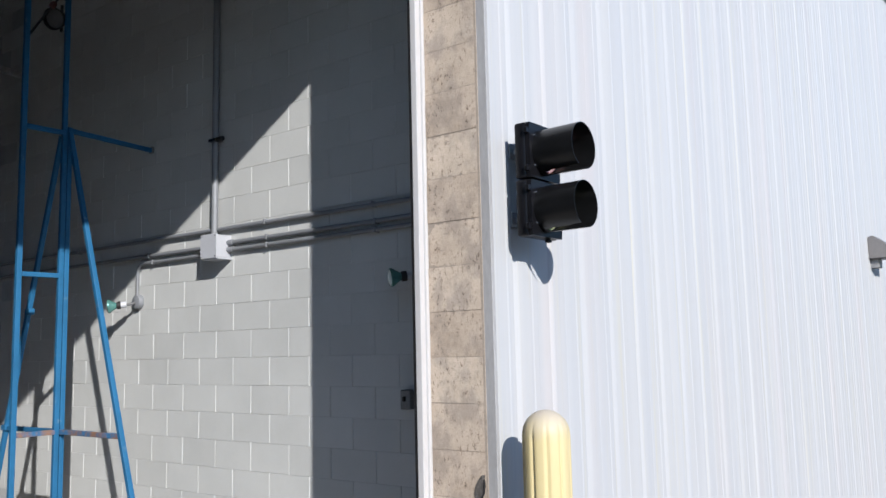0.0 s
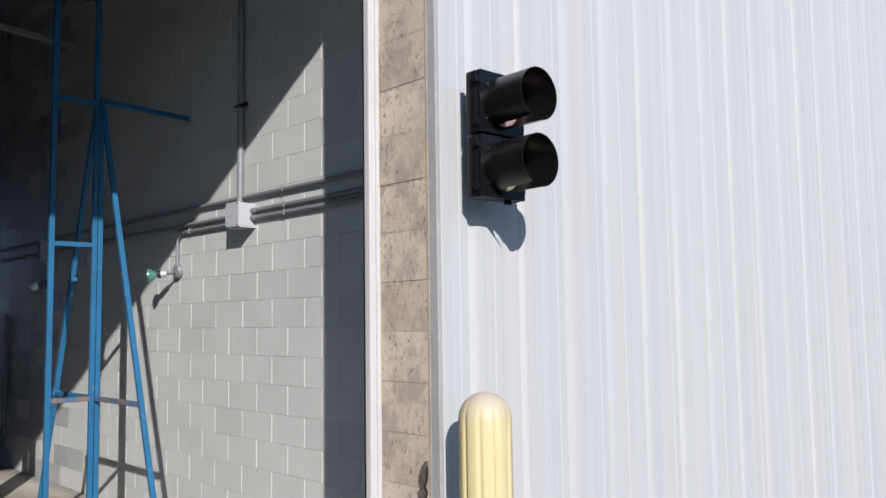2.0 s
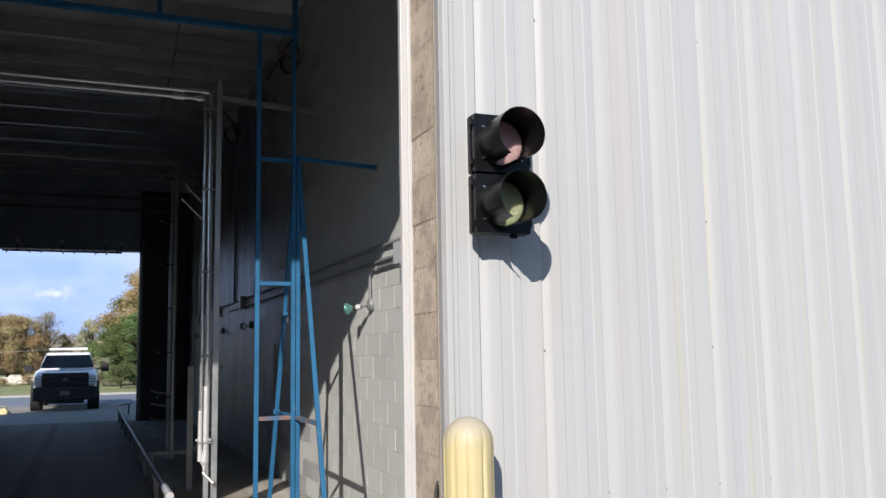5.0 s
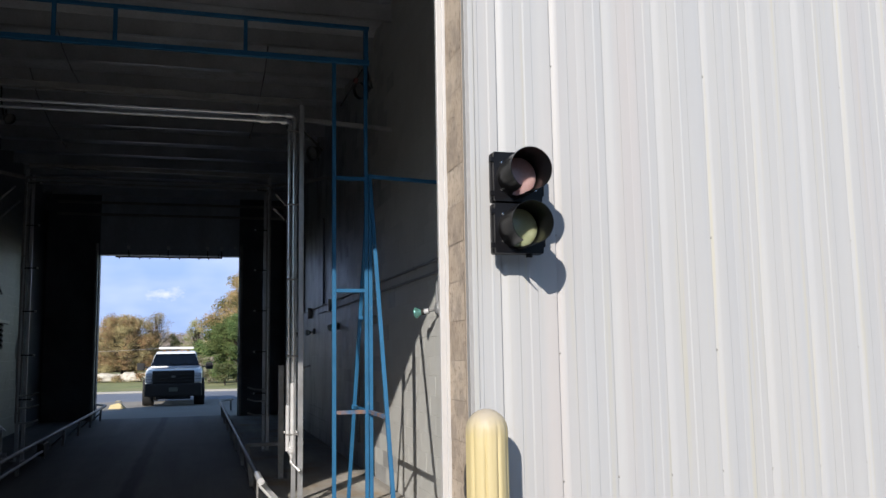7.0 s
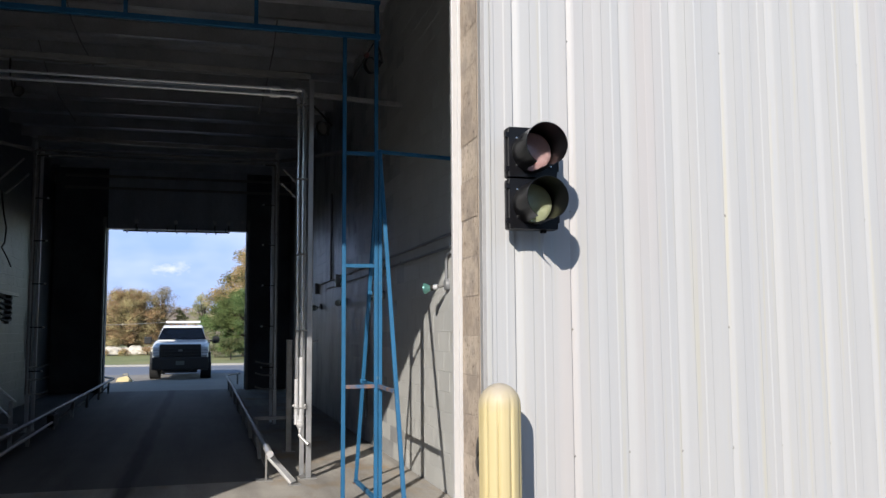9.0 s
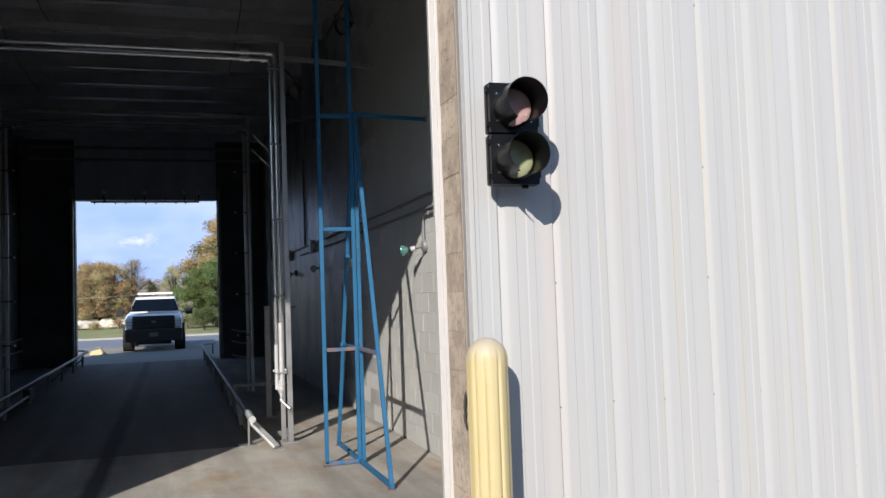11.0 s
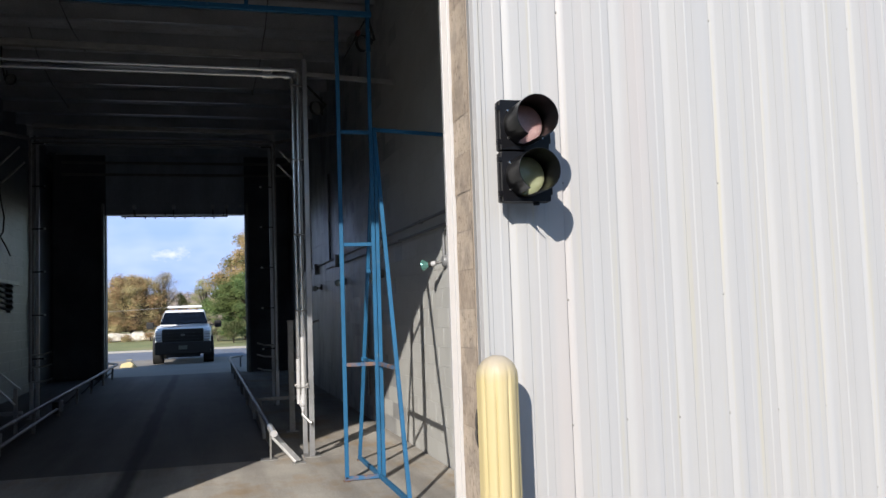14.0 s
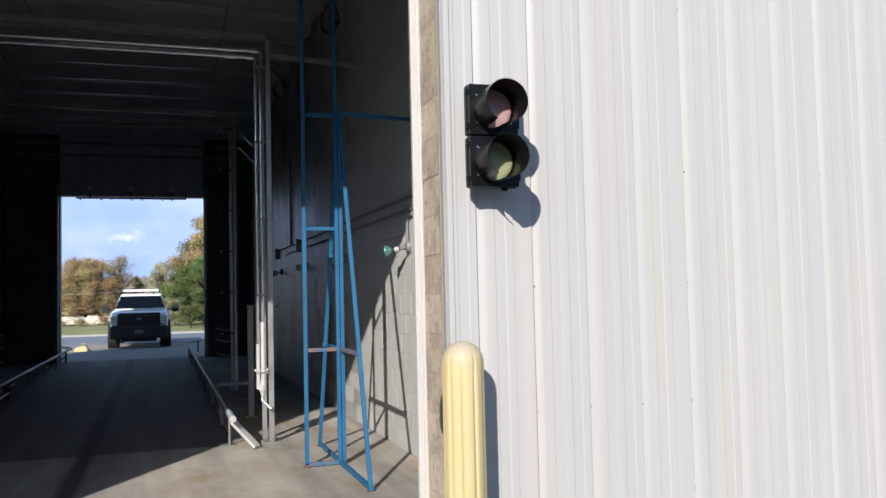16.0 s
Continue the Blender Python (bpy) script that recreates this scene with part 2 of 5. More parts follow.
M_DECK = surface("vinyl_faced_roof_deck", (0.70, 0.73, 0.78), 0.42, big=1, small=25, vary=0.2, grain=0.08, stretch=(1, 1, 1),
                 stain=(0.50, 0.51, 0.53))
M_PURLIN = surface("purlin_steel", (0.54, 0.555, 0.58), 0.30, 0.35, vary=0.2, relief=0.04, spec=0.8, rough_vary=0.06)
M_STAIN = surface("stainless_steel", (0.97, 0.98, 1.0), 0.25, 0.95, big=2, small=60, vary=0.06, grain=0.02, relief=0.0,
                  stretch=(1, 1, 0.3), rough_vary=0.05)
M_RAIL = surface("scuffed_dark_steel", (0.15, 0.15, 0.155), 0.5, 0.3, big=4, small=50, vary=0.3, grain=0.1, relief=0.15,
                 stain=(0.36, 0.35, 0.34), stain_at=(0.56, 0.68), stain_scale=7, stretch=(1, 0.5, 1))
M_SLEEVE = surface("bright_zinc_sleeve", (0.95, 0.95, 0.96), 0.36, 0.55, big=3, small=60, vary=0.08, grain=0.05, relief=0.06)
M_GALV = surface("dull_galvanised_steel", (0.36, 0.355, 0.345), 0.5, 0.4, big=5, small=60, vary=0.2, grain=0.1, relief=0.1,
                 stain=(0.19, 0.175, 0.16), stain_at=(0.6, 0.8), stain_scale=6)
M_POST = surface("brushed_post_steel", (0.62, 0.63, 0.65), 0.36, 0.75, big=3, small=60, vary=0.15, grain=0.06, relief=0.05)
M_GALV_PALE = surface("pale_zinc", (0.62, 0.62, 0.62), 0.42, 0.5, big=5, small=60, vary=0.15, grain=0.08, relief=0.08)
M_PIPE_GREY = surface("grey_conduit_paint", (0.25, 0.26, 0.275), 0.45, 0.1, big=4, small=60, vary=0.06, grain=0.04, relief=0.06)
M_BOXGREY = surface("pale_grey_enclosure", (0.53, 0.54, 0.57), 0.4, big=4, small=80, vary=0.04, grain=0.02, relief=0.05)
M_BLUE = surface("chipped_blue_paint", (0.028, 0.148, 0.31), 0.6, spec=0.25, big=4, small=60, vary=0.12, grain=0.05, relief=0.12,
                 stain=(0.16, 0.25, 0.34), stain_at=(0.62, 0.75), stain_scale=14)
M_BLUE_RUST = surface("rusty_blue_paint", (0.045, 0.165, 0.34), 0.7, big=5, small=60, vary=0.15, grain=0.1, relief=0.3,
                      stain=(0.25, 0.14, 0.09), stain_at=(0.42, 0.58), stain_scale=9)
M_RUST = surface("rusted_steel", (0.20, 0.105, 0.065), 0.85, big=8, small=60, vary=0.3, grain=0.15, relief=0.5)
M_YELLOW = bollard_paint()
M_YELLOW_PAINT = surface("yellow_paint", (0.72, 0.60, 0.31), 0.6, vary=0.15)
M_SIGNAL = surface("black_signal_housing", (0.008, 0.008, 0.010), 0.34, big=6, small=70, vary=0.25, grain=0.1, relief=0.06,
                   stain=(0.020, 0.020, 0.022), stain_at=(0.62, 0.8), stain_scale=10, spec=0.25, rough_vary=0.06)
M_VISOR = surface("black_visor", (0.007, 0.007, 0.0075), 0.30, big=6, small=70, vary=0.2, grain=0.08, relief=0.05,
                  stain=(0.014, 0.013, 0.012), stain_at=(0.6, 0.85), stain_scale=8, spec=0.4, rough_vary=0.06)
M_LENS_RED = surface("faded_red_lens", (0.64, 0.42, 0.41), 0.22, big=20, small=160, vary=0.08, grain=0.04, relief=0.1)
M_LENS_GREEN = surface("faded_green_lens", (0.46, 0.49, 0.30), 0.22, big=20, small=160, vary=0.08, grain=0.04, relief=0.1)
for m in (M_LENS_RED, M_LENS_GREEN):
    b = m.node_tree.nodes["Principled BSDF"]
    b.inputs["Subsurface Weight"].default_value = 0.8
    b.inputs["Subsurface Radius"].default_value = (1.0, 0.9, 0.8)
    b.inputs["Subsurface Scale"].default_value = 0.05
M_CHROME = surface("bright_screw_metal", (0.7, 0.7, 0.7), 0.2, 1.0, vary=0.05, relief=0)
M_SCREW = surface("dull_screw_head", (0.42, 0.405, 0.38), 0.5, 0.2, vary=0.15, relief=0)
M_BULB = surface("teal_reflector_bulb", (0.20, 0.46, 0.42), 0.16, 0.6, big=10, small=60, vary=0.15, relief=0)
M_BULB_FACE = surface("clear_bulb_face", (0.80, 0.88, 0.86), 0.12, 0.3, vary=0.08, relief=0.05)
M_SOCKET = surface("grey_lamp_socket", (0.17, 0.17, 0.17), 0.5, 0.3, vary=0.1)
M_RED = surface("dull_red_plastic", (0.13, 0.035, 0.03), 0.5, vary=0.15, relief=0)
M_BRONZE = surface("bronze_grey_fixture", (0.22, 0.205, 0.195), 0.55, vary=0.08)
M_TRUCKWHITE = surface("white_car_paint", (0.98, 0.99, 1.0), 0.10, vary=0.03, grain=0.01, relief=0, rough_vary=0.05)
M_WHITE_PLASTIC = surface("white_plastic", (0.85, 0.86, 0.88), 0.5, vary=0.03, relief=0)
M_BLACKPLASTIC = surface("black_plastic", (0.014, 0.014, 0.016), 0.5, vary=0.2, relief=0.1)
M_TYRE = surface("tyre_rubber", (0.02, 0.02, 0.02), 0.8, vary=0.2, relief=0.3)
M_WINDSCREEN = surface("dark_windscreen", (0.010, 0.016, 0.030), 0.04, vary=0.1, relief=0, rough_vary=0.02, spec=0.6)
M_HEADLAMP = surface("headlamp", (0.72, 0.77, 0.84), 0.18, 0.2, vary=0.1, relief=0)
M_AMBER = surface("amber_marker", (0.55, 0.22, 0.03), 0.3, vary=0.1, relief=0)
M_PLATE = surface("pale_plate", (0.13, 0.14, 0.12), 0.5, vary=0.05, relief=0)
M_BARK = surface("bark", (0.11, 0.085, 0.065), 0.9, big=3, small=20, vary=0.3, grain=0.2, relief=0.8, dist=0.03)
M_STONE = surface("pale_limestone", (0.80, 0.74, 0.64), 0.85, big=1.5, small=12, vary=0.18, grain=0.1, relief=0.5, dist=0.03)


def leaf_material(name, stops, other=None):
    m, nt, b = material(name, 0.7)
    rnd = nt.nodes.new("ShaderNodeNewGeometry").outputs["Random Per Island"]
    col = ramp(nt, rnd, stops)
    if other:
        patch = ramp(nt, noise_node(nt, 0.7, (1, 1, 1.3), 4.0), [(0.46, (0, 0, 0)), (0.55, (1, 1, 1))])
        col = mix(nt, col, ramp(nt, rnd, other), patch)
    col = mix(nt, col, ramp(nt, noise_node(nt, 1.3), [(0.3, (0.60, 0.60, 0.60)), (0.7, (1.2, 1.2, 1.2))]), 1.0, "MULTIPLY")
    col = mix(nt, col, (0.97, 0.97, 1.0), 1.0, "MULTIPLY")
    nt.links.new(col, b.inputs["Base Color"])
    b.inputs["Specular IOR Level"].default_value = 0.2
    return m


M_LEAF_GOLD = leaf_material("gold_brown_leaves", [(0.0, (0.28, 0.26, 0.13)), (0.4, (0.47, 0.40, 0.20)), (0.75, (0.51, 0.39, 0.20)), (1.0, (0.38, 0.37, 0.17))],
                            [(0.0, (0.30, 0.19, 0.11)), (0.5, (0.42, 0.26, 0.14)), (1.0, (0.27, 0.26, 0.12))])
M_LEAF_ORANGE = leaf_material("orange_leaves", [(0.0, (0.30, 0.24, 0.11)), (0.45, (0.50, 0.37, 0.17)), (0.8, (0.52, 0.35, 0.20)), (1.0, (0.37, 0.34, 0.15))],
                              [(0.0, (0.11, 0.13, 0.05)), (0.5, (0.20, 0.20, 0.08)), (1.0, (0.36, 0.24, 0.11))])
M_LEAF_GREEN = leaf_material("green_leaves", [(0.0, (0.07, 0.13, 0.045)), (0.6, (0.14, 0.22, 0.075)), (1.0, (0.26, 0.28, 0.11))],
                             [(0.0, (0.09, 0.11, 0.04)), (0.5, (0.15, 0.19, 0.06)), (1.0, (0.07, 0.10, 0.035))])
M_LEAF_DARK = leaf_material("dark_shrub_leaves", [(0.0, (0.06, 0.09, 0.035)), (0.6, (0.11, 0.14, 0.05)), (1.0, (0.20, 0.17, 0.09))])
M_LEAF_PALE = leaf_material("pale_yellow_green_leaves", [(0.0, (0.27, 0.29, 0.13)), (0.6, (0.36, 0.36, 0.18)), (1.0, (0.42, 0.38, 0.24))])
M_TWIG = leaf_material("bare_grey_twigs", [(0.0, (0.22, 0.20, 0.15)), (0.6, (0.33, 0.30, 0.21)), (1.0, (0.42, 0.37, 0.28))])
M_WOODS = leaf_material("bare_mauve_woods", [(0.0, (0.27, 0.225, 0.20)), (1.0, (0.40, 0.335, 0.30))])

# ---------------------------------------------------------------- building blocks


def mesh_from(name, bm, mat, smooth=False, sharp=None):
    """A mesh from a bmesh; with an angle, smooth but for sharper edges and for the rims of broad flat faces."""
    if sharp is not None:
        lim = radians(sharp)
        bm.normal_update()
        for f in bm.faces:
            f.smooth = True
        area = {f: f.calc_area() for f in bm.faces}
        for e in bm.edges:
            if len(e.link_faces) != 2:
                continue
            turn = e.calc_face_angle(0.0)
            p, q = area[e.link_faces[0]], area[e.link_faces[1]]
            e.smooth = not (turn > lim or (turn > 0.14 and max(p, q) > 6 * min(p, q)))
    me = bpy.data.meshes.new(name)
    bm.to_mesh(me)
    bm.free()
    me.materials.append(mat)
    if smooth:
        me.polygons.foreach_set("use_smooth", [True] * len(me.polygons))
    return me


def thing(name, at, label, category, group="", kind=""):
    ob = new(name)
    ob.location = at
    ob["base"] = tuple(float(c) for c in at)
    ob.empty_display_size = 0.2
    return tagged(ob, label, category, group, kind)


def part(name, bm, mat, parent, label="", sharp=40):
    """One mesh, modelled in world places, under a thing or under a part."""
    me = mesh_from(name, bm, mat, sharp=sharp)
    ob = new(name, me)
    ob.parent = parent
    if parent.type == "EMPTY":
        ob.matrix_parent_inverse = Matrix.Translation(-Vector(parent["base"]))
    return tagged(ob, label)


def structure(name, bm, mat, label="", sharp=40):
    me = mesh_from(name, bm, mat, sharp=sharp)
    return tagged(new(name, me), label, kind="structure")


def bx(a, b, bevel=0.0, bm=None, m=None):
    """A box between two corners, its edges bevelled."""
    own = bmesh.new()
    bmesh.ops.create_cube(own, size=1)
    c = [(p + q) / 2 for p, q in zip(a, b)]
    d = [abs(q - p) for p, q in zip(a, b)]
    own.transform(Matrix.Translation(c) @ Matrix.Diagonal((*d, 1)))
    if bevel:
        bmesh.ops.bevel(own, geom=own.edges[:], offset=bevel, segments=2, affect="EDGES", profile=0.5)
    if m is not None:
        own.transform(m)
    return merge(bm, own)


def merge(bm, own):
    if bm is None:
        return own
    tmp = bpy.data.meshes.new("tmp")
    own.to_mesh(tmp)
    own.free()
    bm.from_mesh(tmp)
    bpy.data.meshes.remove(tmp)
    return bm


def along(a, b):
    """A pose at a whose z axis runs to b."""
    a, b = Vector(a), Vector(b)
    q = (b - a).to_track_quat("Z", "Y")
    return Matrix.Translation(a) @ q.to_matrix().to_4x4()


def beam(a, b, w, d=None, bevel=0.004, bm=None):
    """A square tube from a to b."""
    d = d or w
    n = (Vector(b) - Vector(a)).length
    return bx((-w / 2, -d / 2, 0), (w / 2, d / 2, n), bevel, bm, along(a, b))


def rod(a, b, r, r2=None, seg=16, bm=None):
    own = bmesh.new()
    n = (Vector(b) - Vector(a)).length
    bmesh.ops.create_cone(own, cap_ends=True, segments=seg, radius1=r, radius2=r if r2 is None else r2, depth=n,
                          matrix=Matrix.Translation((0, 0, n / 2)))
    own.transform(along(a, b))
    return merge(bm, own)


def pipe(points, r, seg=12, bm=None):
    """A round pipe through several points, mitred with smooth bends."""
    pts = [Vector(p) for p in points]
    own = bmesh.new()
    rings = []
    up = None
    for i, p in enumerate(pts):
        t = (pts[min(i + 1, len(pts) - 1)] - pts[max(i - 1, 0)]).normalized()
        if up is None:
            up = t.orthogonal().normalized()
        up = (up - t * up.dot(t)).normalized()
        side = t.cross(up)
        ring = [own.verts.new(p + (up * math.cos(k * math.tau / seg) + side * math.sin(k * math.tau / seg)) * r) for k in range(seg)]
        rings.append(ring)
    for ra, rb in zip(rings, rings[1:]):
        for k in range(seg):
            own.faces.new((ra[k], ra[(k + 1) % seg], rb[(k + 1) % seg], rb[k]))
    own.faces.new(rings[0][::-1])
    own.faces.new(rings[-1])
    return merge(bm, own)


def bend(a, corner, b, r, steps=6):
    """Points of a rounded corner."""
    a, c, b = Vector(a), Vector(corner), Vector(b)
    p, q = c + (a - c).normalized() * r, c + (b - c).normalized() * r
    return [p.lerp(c, t).lerp(c.lerp(q, t), t) for t in [i / steps for i in range(steps + 1)]]


def lathe(profile, seg=32, m=None, bm=None, lobes=0, lobe=0.0):
    """A turned shape from (radius, height) pairs; lobes give it flutes."""
    own = bmesh.new()
    rings = []
    for r, z in profile:
        if r < 1e-5:
            rings.append([own.verts.new((0, 0, z))])
            continue
        ring = []
        for k in range(seg):
            a = k * math.tau / seg
            rr = r * (1 + lobe * (abs(math.cos(lobes * a / 2)) - 0.6)) if lobes else r
            ring.append(own.verts.new((rr * math.cos(a), rr * math.sin(a), z)))
        rings.append(ring)
    for ra, rb in zip(rings, rings[1:]):
        for k in range(seg):
            q = [ra[k % len(ra)], ra[(k + 1) % len(ra)], rb[(k + 1) % len(rb)], rb[k % len(rb)]]
            q = list(dict.fromkeys(q))
            if len(q) > 2:
                own.faces.new(q)
    if m is not None:
        own.transform(m)
    return merge(bm, own)


# ---------------------------------------------------------------- measures
END_L = -7.6
DOOR_L, DOOR_R, DOOR_H = -4.12, 0.0, 4.83
WALL_R, WALL_L = 1.03, -5.30
FRONT, BACK, EAVE, CEIL = 0.34, 20.9, 6.25, 6.18
COURSE, BLOCK, Z0 = 0.2032, 0.4064, 0.195

FAR_L, FAR_R, FAR_H = -4.19, -0.457, 4.49
# the bay runs a little askew to the front wall
SKEW = Matrix.Translation((WALL_R, 3.0, 0)) @ pose(0, 0, 0, 0, 0, 0.77) @ Matrix.Translation((-WALL_R, -3.0, 0))


def turned(ob):
    ob.matrix_basis = SKEW @ ob.matrix_basis
    return ob


# ---------------------------------------------------------------- ground and paving
structure("ground", bx((-900, -500, -1.0), (900, 1200, -0.60)), M_GRASS, "green and straw lawn reaching the horizon")
# Unseen drive; its dark tone is picked to cut bounce light into the bay.
bm = bx((-16, -16, -0.9), (16, -0.02, -0.012), 0.01)
for vv in bm.verts:
    if vv.co.z > -0.5 and vv.co.x > 1:
        vv.co.z -= 0.55
bmesh.ops.bisect_plane(bm, geom=bm.verts[:] + bm.edges[:] + bm.faces[:], plane_co=(1.5, 0, 0), plane_no=(1, 0, 0))
for vv in bm.verts:
    if abs(vv.co.x - 1.5) < 1e-4 and vv.co.z > -0.6:
        vv.co.z = -0.012
structure("pavement_front", bm, M_APRON, "unseen drive before the doorway, toned dark to cut bounce light")
bm = bx((-16, BACK + 0.34, -0.3), (14, 33.0, -0.02), 0.01)
for vv in bm.verts:
    if vv.co.y > 30 and vv.co.z > -0.2:
        vv.co.z -= 0.085
structure("pavement_back", bm, M_APRON_BACK, "concrete apron behind the building")
# Unseen ridge added behind the camera; it keeps low sky light off the bay.
bm = bmesh.new()
ridge = []
for i in range(81):
    x = -80 + 2.0 * i
    top = 9.0 + 1.6 * noise.noise((x * 0.13, 2.0, 5.0)) + 0.8 * noise.noise((x * 0.5, 7.0, 1.0))
    bow = -34.0 + 0.0035 * x * x
    ridge.append([bm.verts.new((x, bow + q, z)) for q, z in ((0.0, -0.62), (-0.4, top * 0.55), (-1.4, top), (-3.0, top * 0.9), (-4.0, -0.62))])
for a, b in zip(ridge, ridge[1:]):
    for k in range(4):
        bm.faces.new((a[k], b[k], b[k + 1], a[k + 1]))
structure("backdrop_rear", bm, M_WOODS, "unseen ridge behind the camera, added to block low sky light")
structure("road", bx((-300, 33.0, -0.3), (300, 42.0, -0.115)), M_ASPHALT, "grey asphalt road crossing behind the building")
structure("kerb", bx((-300, 42.0, -0.3), (300, 42.3, -0.02), 0.02), M_KERB, "pale concrete kerb along the lawn")
structure("verge", bx((-300, 42.3, -0.3), (300, 140, -0.06)), M_GRASS, "mown grass verge behind the kerb")

# ---------------------------------------------------------------- front wall
front = structure("wall_front", bx((0.0020, 0.01, -0.7), (14, FRONT, EAVE)), M_MORTAR, "block front wall behind white metal cladding")
structure("wall_front_header", bx((DOOR_L, 0.01, DOOR_H), (0.012, FRONT, EAVE)), M_MORTAR, "block header over the bay doorway")
structure("wall_front_far_side", bx((END_L, 0.01, -0.2), (DOOR_L, FRONT, EAVE)), M_MORTAR, "block front wall beyond the doorway")
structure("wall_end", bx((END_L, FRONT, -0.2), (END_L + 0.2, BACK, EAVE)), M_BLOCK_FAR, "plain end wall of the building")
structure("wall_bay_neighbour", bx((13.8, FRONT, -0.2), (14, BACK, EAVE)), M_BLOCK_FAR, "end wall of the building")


PITCH, FIRST_RIB = 0.3048, 0.4858


def groove_shape(k):
    """Depth and width of the ramp of one groove; every third is a lap of two panels, narrower and shallower."""
    lap = k % 3 == 0
    wide = (0.034 if lap else 0.056) * (1 + 0.22 * math.sin(k * 2.3 + 0.6))
    return (0.0115 if lap else 0.0110) * (1 + 0.2 * math.sin(k * 5.1 + 1.0)), wide


def groove_profile(x0, x1):
    """Front edge of ribbed cladding: each foot a groove with a steep side and a ramp, then two shallow steps."""
    k0 = int(math.floor((x0 - FIRST_RIB) / PITCH)) - 1
    pts = []
    for k in range(k0, k0 + 6):
        c = FIRST_RIB + PITCH * k
        d, w = groove_shape(k)
        pts += [(c - 0.0045, 0.0), (c - 0.0025, 0.0010), (c, d), (c + 0.005, d), (c + 0.005 + w * 0.10, d * 0.90), (c + 0.005 + w * 0.35, d * 0.56),
                (c + 0.005 + w * 0.60, d * 0.27), (c + 0.005 + w * 0.82, d * 0.08), (c + 0.005 + w, 0.0)]
        for j, (s, t) in enumerate(((0.0965, 0.154), (0.201, 0.2565))):
            e = 0.0016 + 0.0005 * math.sin(k * 4.1 + j * 2.6)
            g = c + 0.002 * math.sin(k * 3.7 + j * 2.1)
            pts += [(g + s - 0.0016, 0.0), (g + s + 0.0016, e), (g + t - 0.0042, e), (g + t + 0.0042, 0.0)]
    pts = [(x, y - 0.032) for x, y in pts if x0 + 1e-4 < x < x1 - 1e-4]
    floor_of = lambda x: groove_shape(round((x - FIRST_RIB) / PITCH))[0] if abs((x - FIRST_RIB) / PITCH - round((x - FIRST_RIB) / PITCH)) < 0.02 else 0.0
    return [(x0, floor_of(x0) - 0.032)] + sorted(pts) + [(x1, floor_of(x1) - 0.032)]


def cladding_panel(x0, x1, z0, z1, seed):
    prof = groove_profile(x0, x1)
    n = max(3, int((z1 - z0) / 0.3))
    bm = bmesh.new()
    rows = []
    for j in range(n + 1):
        z = z0 + (z1 - z0) * j / n
        row = []
        for x, y in prof:
            w = 0.0022 * noise.noise((x * 3.0 + seed * 7.0, z * 0.7, seed))
            row.append(bm.verts.new((x, y + w, z)))
        rows.append(row)
    for ra, rb in zip(rows, rows[1:]):
        for k in range(len(prof) - 1):
            bm.faces.new((ra[k], ra[k + 1], rb[k + 1], rb[k]))
    return bm


clad = thing("wall_cladding", (0, 0, 0), "off-white ribbed metal wall cladding with faint streaks", "cladding", kind="structure")
edges = [0.045, FIRST_RIB] + [FIRST_RIB + 3 * PITCH * k for k in range(1, 14)]
screw_me = None
for i, (xa, xb) in enumerate(zip(edges, edges[1:])):
    p = part("panel", cladding_panel(xa, xb + (0.004 if i else 0.0), -0.5, EAVE, i + 1.3), M_CLAD, clad, sharp=12)
    if screw_me is None:
        sb = lathe([(0.0, 0.0065), (0.0030, 0.006), (0.0036, 0.0022), (0.0058, 0.0018), (0.0063, 0.0)], 10, pose(0, 0, 0, 90))
        screw_me = mesh_from("screw", sb, M_SCREW, True)
    for k in range(3):
        gx = xa + PITCH * k + 0.006 if i else 0.189
        if gx > 5.0 or (i == 0 and k):
            continue
        rows = [1.00] + ([0.525, 1.642, 2.252, 3.165] if k == 0 and i else [])
        for z in rows:
            s = new("screw", screw_me)
            s.parent = p
            s.location = (gx + 0.002 * math.sin(z * 9 + gx), -0.032 + groove_shape(round((gx - FIRST_RIB) / PITCH))[0] - 0.0012, z + 0.006 * math.sin(gx * 11))
structure("cladding_far_side", bx((END_L, -0.03, 0.05), (DOOR_L - 0.05, 0.008, EAVE)), M_CLAD, "off-white metal cladding beyond the doorway")
structure("cladding_header", bx((DOOR_L - 0.05, -0.03, DOOR_H + 0.03), (0.04, 0.008, EAVE)), M_CLAD, "off-white metal cladding over the doorway")

# corner trim between the cladding and the block reveal
bm = bx((0.0055, -0.038, 0.02), (0.046, 0.019, EAVE), 0.003)
structure("trim_corner", bm, M_GREY_TRIM, "dull grey metal corner trim beside the cladding")
bm = bx((0.026, -0.0395, 0.02), (0.054, -0.0305, EAVE), 0.002)
structure("trim_lip", bm, M_CLAD, "white folded lip of the corner trim")

# door stop: white folded trim at the inner end of the reveal, with a black seal
bm = bx((-0.046, 0.326, 0.0), (0.05, 0.362, DOOR_H), 0.004)
bx((-0.016, 0.314, 0.0), (0.02, 0.330, DOOR_H), 0.004, bm)
structure("trim_door_stop", bm, M_WHITE_TRIM, "white folded metal door stop trim")
structure("trim_door_seal", bx((-0.037, 0.364, 0.0), (0.03, 0.385, DOOR_H), 0.004), M_RUBBER, "black rubber door seal")
structure("trim_door_seal_header", bx((DOOR_L, 0.30, DOOR_H - 0.03), (-0.05, 0.36, DOOR_H + 0.05), 0.004), M_WHITE_TRIM, "white door header trim")
